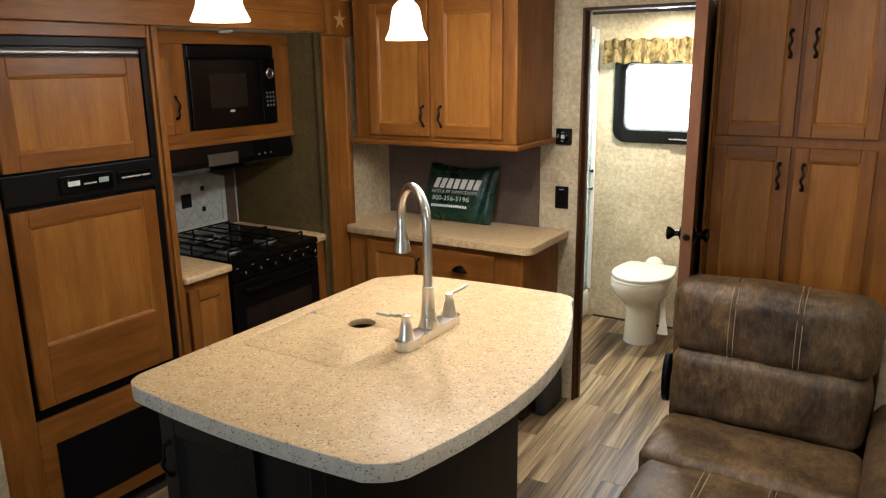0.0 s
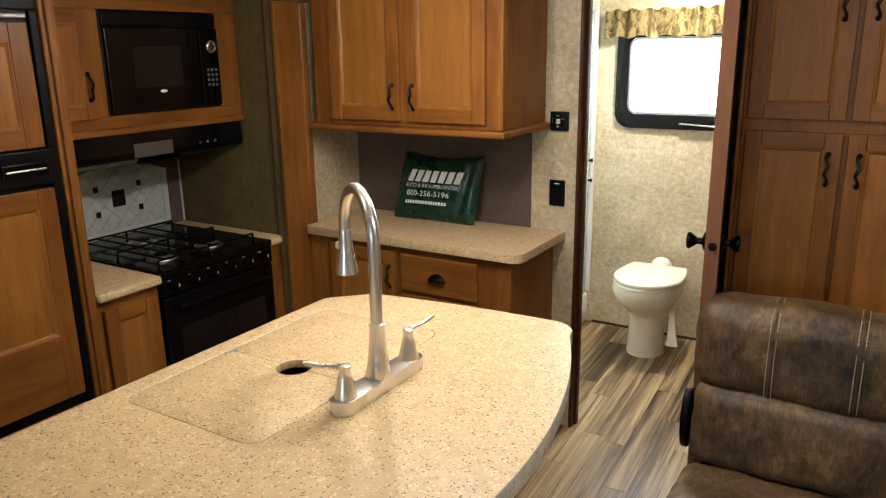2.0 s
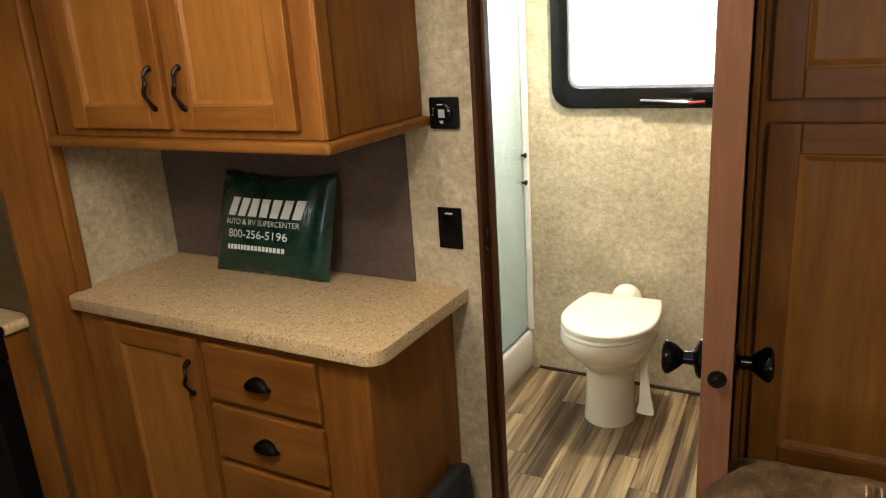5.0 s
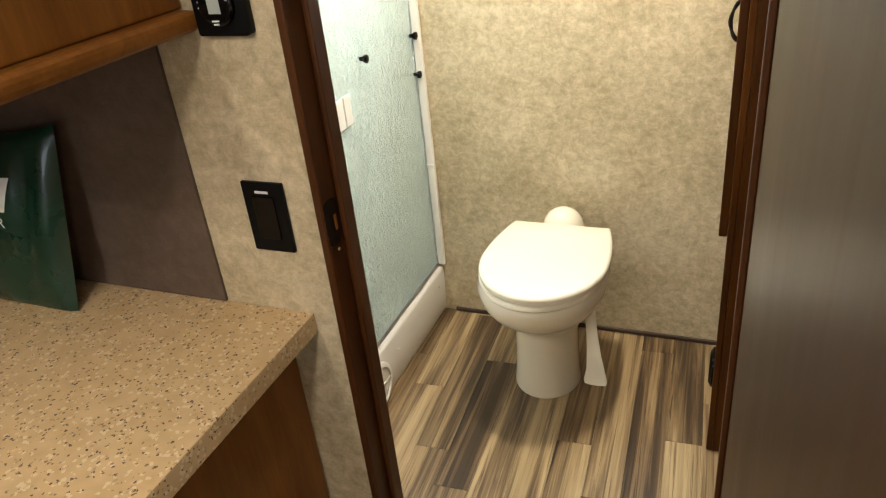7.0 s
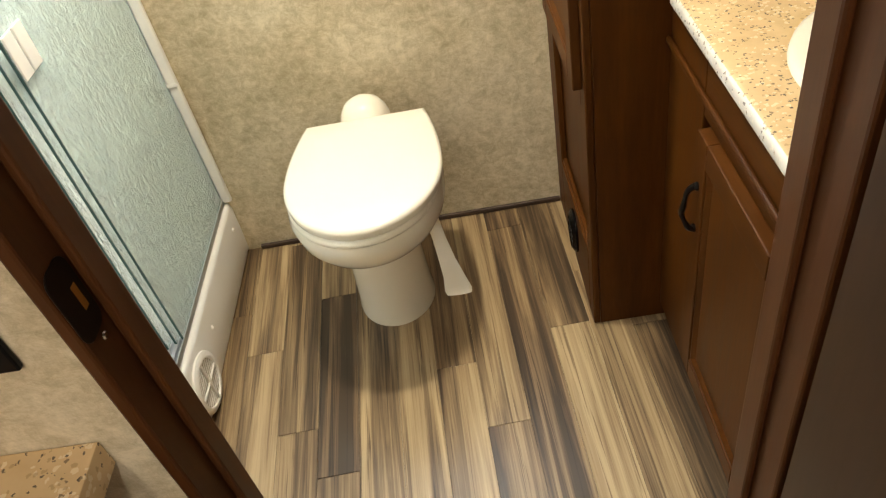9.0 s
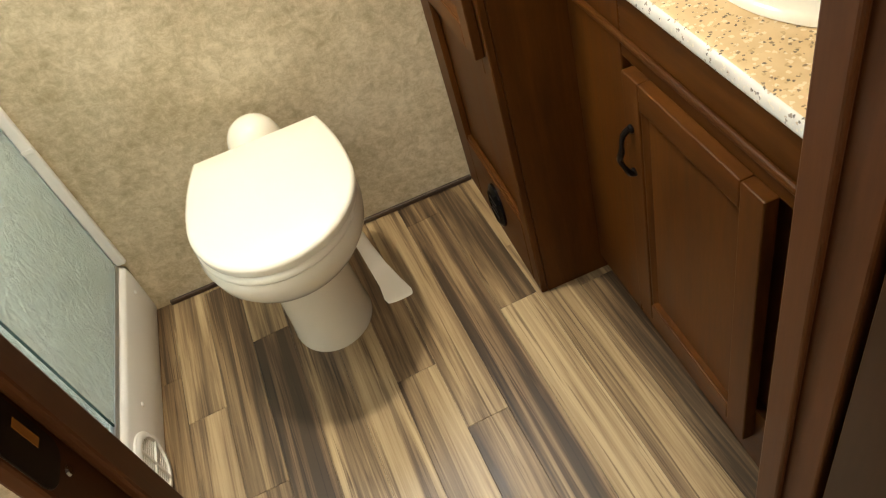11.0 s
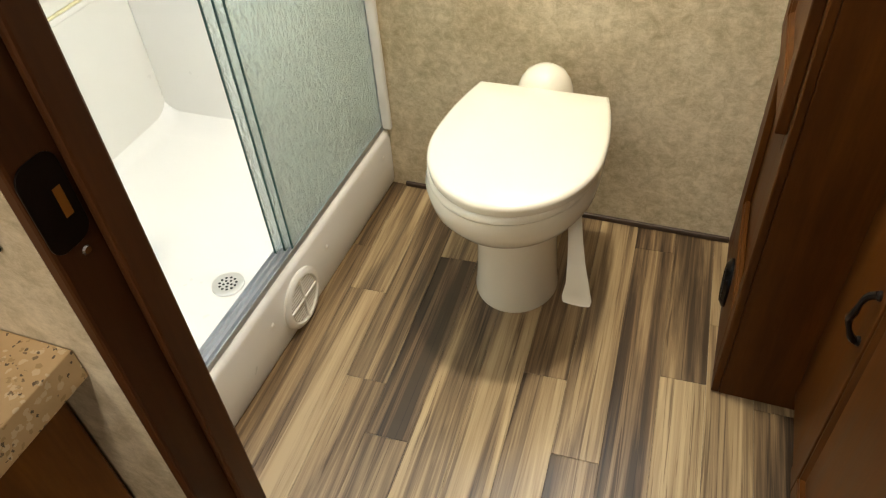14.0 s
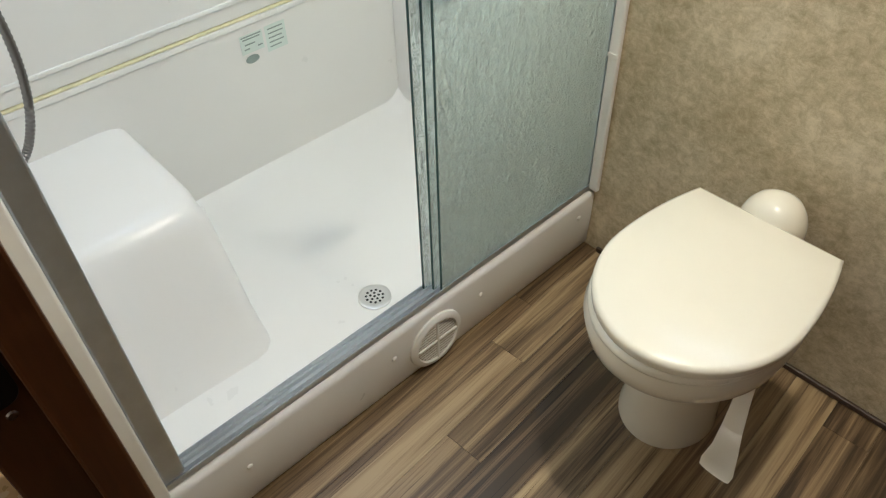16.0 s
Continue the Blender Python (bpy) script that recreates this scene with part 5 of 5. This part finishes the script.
hose_pts = []
for i in range(61):
    t = i / 60
    hose_pts.append((-1.10, 4.145 + 0.098 * math.cos(radians(-78 + 150 * (1 - t))), 0.86 + 0.235 * math.sin(radians(-78 + 150 * (1 - t)))))
hose = thing("shower_hose", "ribbed grey metal shower hose hanging in the shower", "shower hose", (-1.1, 4.1, 1.2))
radii = [0.0085 if k % 2 else 0.0068 for k in range(61 * 2 - 1)]
fine = []
for a, b in zip(hose_pts, hose_pts[1:]):
    fine += [a, tuple((p + q) / 2 for p, q in zip(a, b))]
fine.append(hose_pts[-1])
part("tube", tube(fine, radii, 12), dull_metal, hose, smooth=True)
part("bracket", box(-1.13, -1.07, Y0 - 0.0035, 4.10, 1.055, 1.10, 0.008, 3), chrome, hose)
part("elbow", tube([(-1.10, Y0 - 0.003, 0.628), (-1.10, 4.10, 0.628), (-1.10, 4.165, 0.630)], 0.012, 14), chrome, hose, smooth=True)

# ---- bathroom: tall cabinet and vanity ----
TXF = 0.316
tall = thing("linen_cabinet", "tall stained wooden bathroom cabinet with a framed door", "cabinet", (0.6, 5.04, 0))
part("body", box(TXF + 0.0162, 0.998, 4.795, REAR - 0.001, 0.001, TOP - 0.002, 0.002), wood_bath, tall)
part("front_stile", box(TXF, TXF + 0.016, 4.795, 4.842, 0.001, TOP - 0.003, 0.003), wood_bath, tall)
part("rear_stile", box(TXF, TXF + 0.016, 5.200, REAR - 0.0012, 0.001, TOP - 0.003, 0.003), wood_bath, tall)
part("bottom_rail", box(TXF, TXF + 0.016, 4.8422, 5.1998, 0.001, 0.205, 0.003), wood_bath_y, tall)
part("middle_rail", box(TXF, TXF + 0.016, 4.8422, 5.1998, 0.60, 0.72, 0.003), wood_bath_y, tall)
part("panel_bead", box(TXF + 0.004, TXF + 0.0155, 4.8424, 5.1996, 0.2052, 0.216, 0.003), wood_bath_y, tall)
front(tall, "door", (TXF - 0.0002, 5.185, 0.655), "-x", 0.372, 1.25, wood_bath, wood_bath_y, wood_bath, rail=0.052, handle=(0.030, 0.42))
av = part("air_vent", lathe([(0.052, 0), (0.052, 0.006), (0.040, 0.014), (0.036, 0.010), (0.0, 0.008)], n=32, m=plane((TXF - 0.0002, 5.02, 0.115), "-x") @ Matrix.Diagonal((0.9, 1.25, 1, 1))), black_gloss, tall, "black oval air vent", smooth=True)
for v in (-0.02, 0.0, 0.02):
    part("slat", moved(box(-0.026, 0.026, v - 0.003, v + 0.003, 0.0085, 0.013, 0.001, 1), plane((TXF - 0.0002, 5.02, 0.115), "-x")), black_satin, av)

VX, VT = 0.474, 0.858
van = thing("vanity_cabinet", "stained wooden vanity cabinet with a framed door", "vanity", (0.7, 4.4, 0))
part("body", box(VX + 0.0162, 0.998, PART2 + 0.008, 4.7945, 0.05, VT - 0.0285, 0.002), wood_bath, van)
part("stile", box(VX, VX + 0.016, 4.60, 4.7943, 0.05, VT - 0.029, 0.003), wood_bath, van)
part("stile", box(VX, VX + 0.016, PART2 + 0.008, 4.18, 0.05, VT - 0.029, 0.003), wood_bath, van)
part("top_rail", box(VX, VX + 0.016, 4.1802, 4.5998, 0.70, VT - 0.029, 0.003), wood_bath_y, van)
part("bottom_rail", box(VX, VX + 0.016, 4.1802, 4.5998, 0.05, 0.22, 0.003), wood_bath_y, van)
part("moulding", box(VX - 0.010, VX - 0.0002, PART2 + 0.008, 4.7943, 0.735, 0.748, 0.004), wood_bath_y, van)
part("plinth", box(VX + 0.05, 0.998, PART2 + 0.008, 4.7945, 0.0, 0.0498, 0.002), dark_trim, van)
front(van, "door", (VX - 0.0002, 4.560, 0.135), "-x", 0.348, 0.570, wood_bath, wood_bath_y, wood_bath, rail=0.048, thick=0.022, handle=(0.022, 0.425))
SXC, SYC, SR = 0.728, 4.405, 0.205
ring = [(SXC + (SR - 0.02) * math.cos(math.pi * 2 * i / 40), SYC + (SR - 0.02) * math.sin(math.pi * 2 * i / 40)) for i in range(40)]
vtop = [(0.452, PART2 + 0.008), (0.998, PART2 + 0.008), (0.998, 4.742), (0.458, 4.742), (0.452, 4.736)]
vt = solid("vanity_countertop", slab(vtop, VT - 0.028, VT, [ring], 0.009, 3), stone, "beige speckled vanity counter with a round sink opening", "countertop", smooth=50)
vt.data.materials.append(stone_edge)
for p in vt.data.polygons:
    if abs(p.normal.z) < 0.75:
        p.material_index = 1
solid("bathroom_sink", lathe([(SR - 0.028, VT - 0.006), (SR - 0.020, VT + 0.001), (SR, VT + 0.0015), (SR - 0.002, VT + 0.010), (SR - 0.010, VT + 0.0135), (SR - 0.030, VT + 0.0145), (SR - 0.050, VT + 0.010), (SR - 0.060, VT + 0.002), (SR - 0.072, VT - 0.03), (SR - 0.095, VT - 0.08), (SR - 0.14, VT - 0.115), (0.02, VT - 0.125)], (SXC, SYC, 0), 48), sink_white, "cream round drop-in bathroom sink", "sink", smooth=60)

# ---- floor ----
floor = setting("floor", [(-1.405, 2.0, -2.05, PART2, -0.06, -0.003), (-1.50, 1.05, PART2 + 0.0002, REAR + 0.06, -0.06, -0.003), (-2.12, -1.4052, 1.65, 3.52, -0.06, -0.003)], dark_void,
                "wood-look vinyl plank floor in mixed browns", "floor")
PW, TILT = 0.0983, radians(3.1)
rng = random.Random(11)
lengths = [0.42, 0.56, 0.68, 0.80, 0.95]
plank_meshes = {}
TONES = {"d": board_dark, "m": board, "l": board_light}


def plank_mesh(length, tone):
    key = (round(length, 3), tone)
    if key not in plank_meshes:
        me = mesh_of(box(0.0003, PW - 0.0003, 0.0004, length - 0.0004, -0.0029, 0, 0.0006, 1), "plank")
        me.materials.append(TONES[tone])
        plank_meshes[key] = me
    return plank_meshes[key]


LAY = Matrix.Translation((-0.380, 4.75, 0)) @ Matrix.Rotation(TILT, 4, "Z")
# a joint known in each of some rows of boards, and the tones of the boards beyond and before it
START = {0: (5.030, "m", "d"), -2: (4.87, "m", "l"), -1: (4.603, "m", "m"), 3: (4.71, "m", "m"), 4: (4.52, "l", "d"), 5: (5.178, "d", "l"), 6: (4.772, "d", "l"), 1: (4.338, "m", "l"), 2: (4.90, "l", "m"), 7: (4.95, "m", "d")}
END, BACK = REAR - 4.75 + 0.03, -6.8
rest = bmesh.new()
for c in range(-17, 25):
    x = PW * c
    known = START.get(c)
    y0 = (known[0] - 4.75) if known else rng.random() * 0.6 - 0.3
    boards, y = [], y0
    stop = END if c < 14 else PART - 4.75
    while y < stop:
        l = rng.choice(lengths)
        boards.append((y, min(l, stop - y), known[1] if known and y == y0 else rng.choice("dmmml")))
        y += l
    y = y0
    while y > BACK:
        l = rng.choice(lengths)
        boards.append((y - l, min(l, stop - y + l), known[2] if known and y == y0 else rng.choice("dmmml")))
        y -= l
    for y, l, tone in boards:
        if l < 0.004:
            continue
        if -10 <= c <= 13 and y > -3.3:
            part("plank", plank_mesh(l, tone), None, floor, m=LAY @ Matrix.Translation((x, y, 0)))
        else:
            join(rest, moved(box(x + 0.0003, x + PW - 0.0003, y + 0.0004, y + l - 0.0004, -0.0029, 0, 0, 1), LAY))
for at, out in (((-1.38, 0, 0), (-1, 0, 0)), ((1.97, 0, 0), (1, 0, 0)), ((0, -2.03, 0), (0, -1, 0)), ((0, REAR + 0.03, 0), (0, 1, 0))):
    bmesh.ops.bisect_plane(rest, geom=rest.verts[:] + rest.edges[:] + rest.faces[:], plane_co=at, plane_no=out, clear_outer=True)
tagged(part("far_planks", rest, board, floor, "more vinyl planks of the same floor"), kind="stuff")
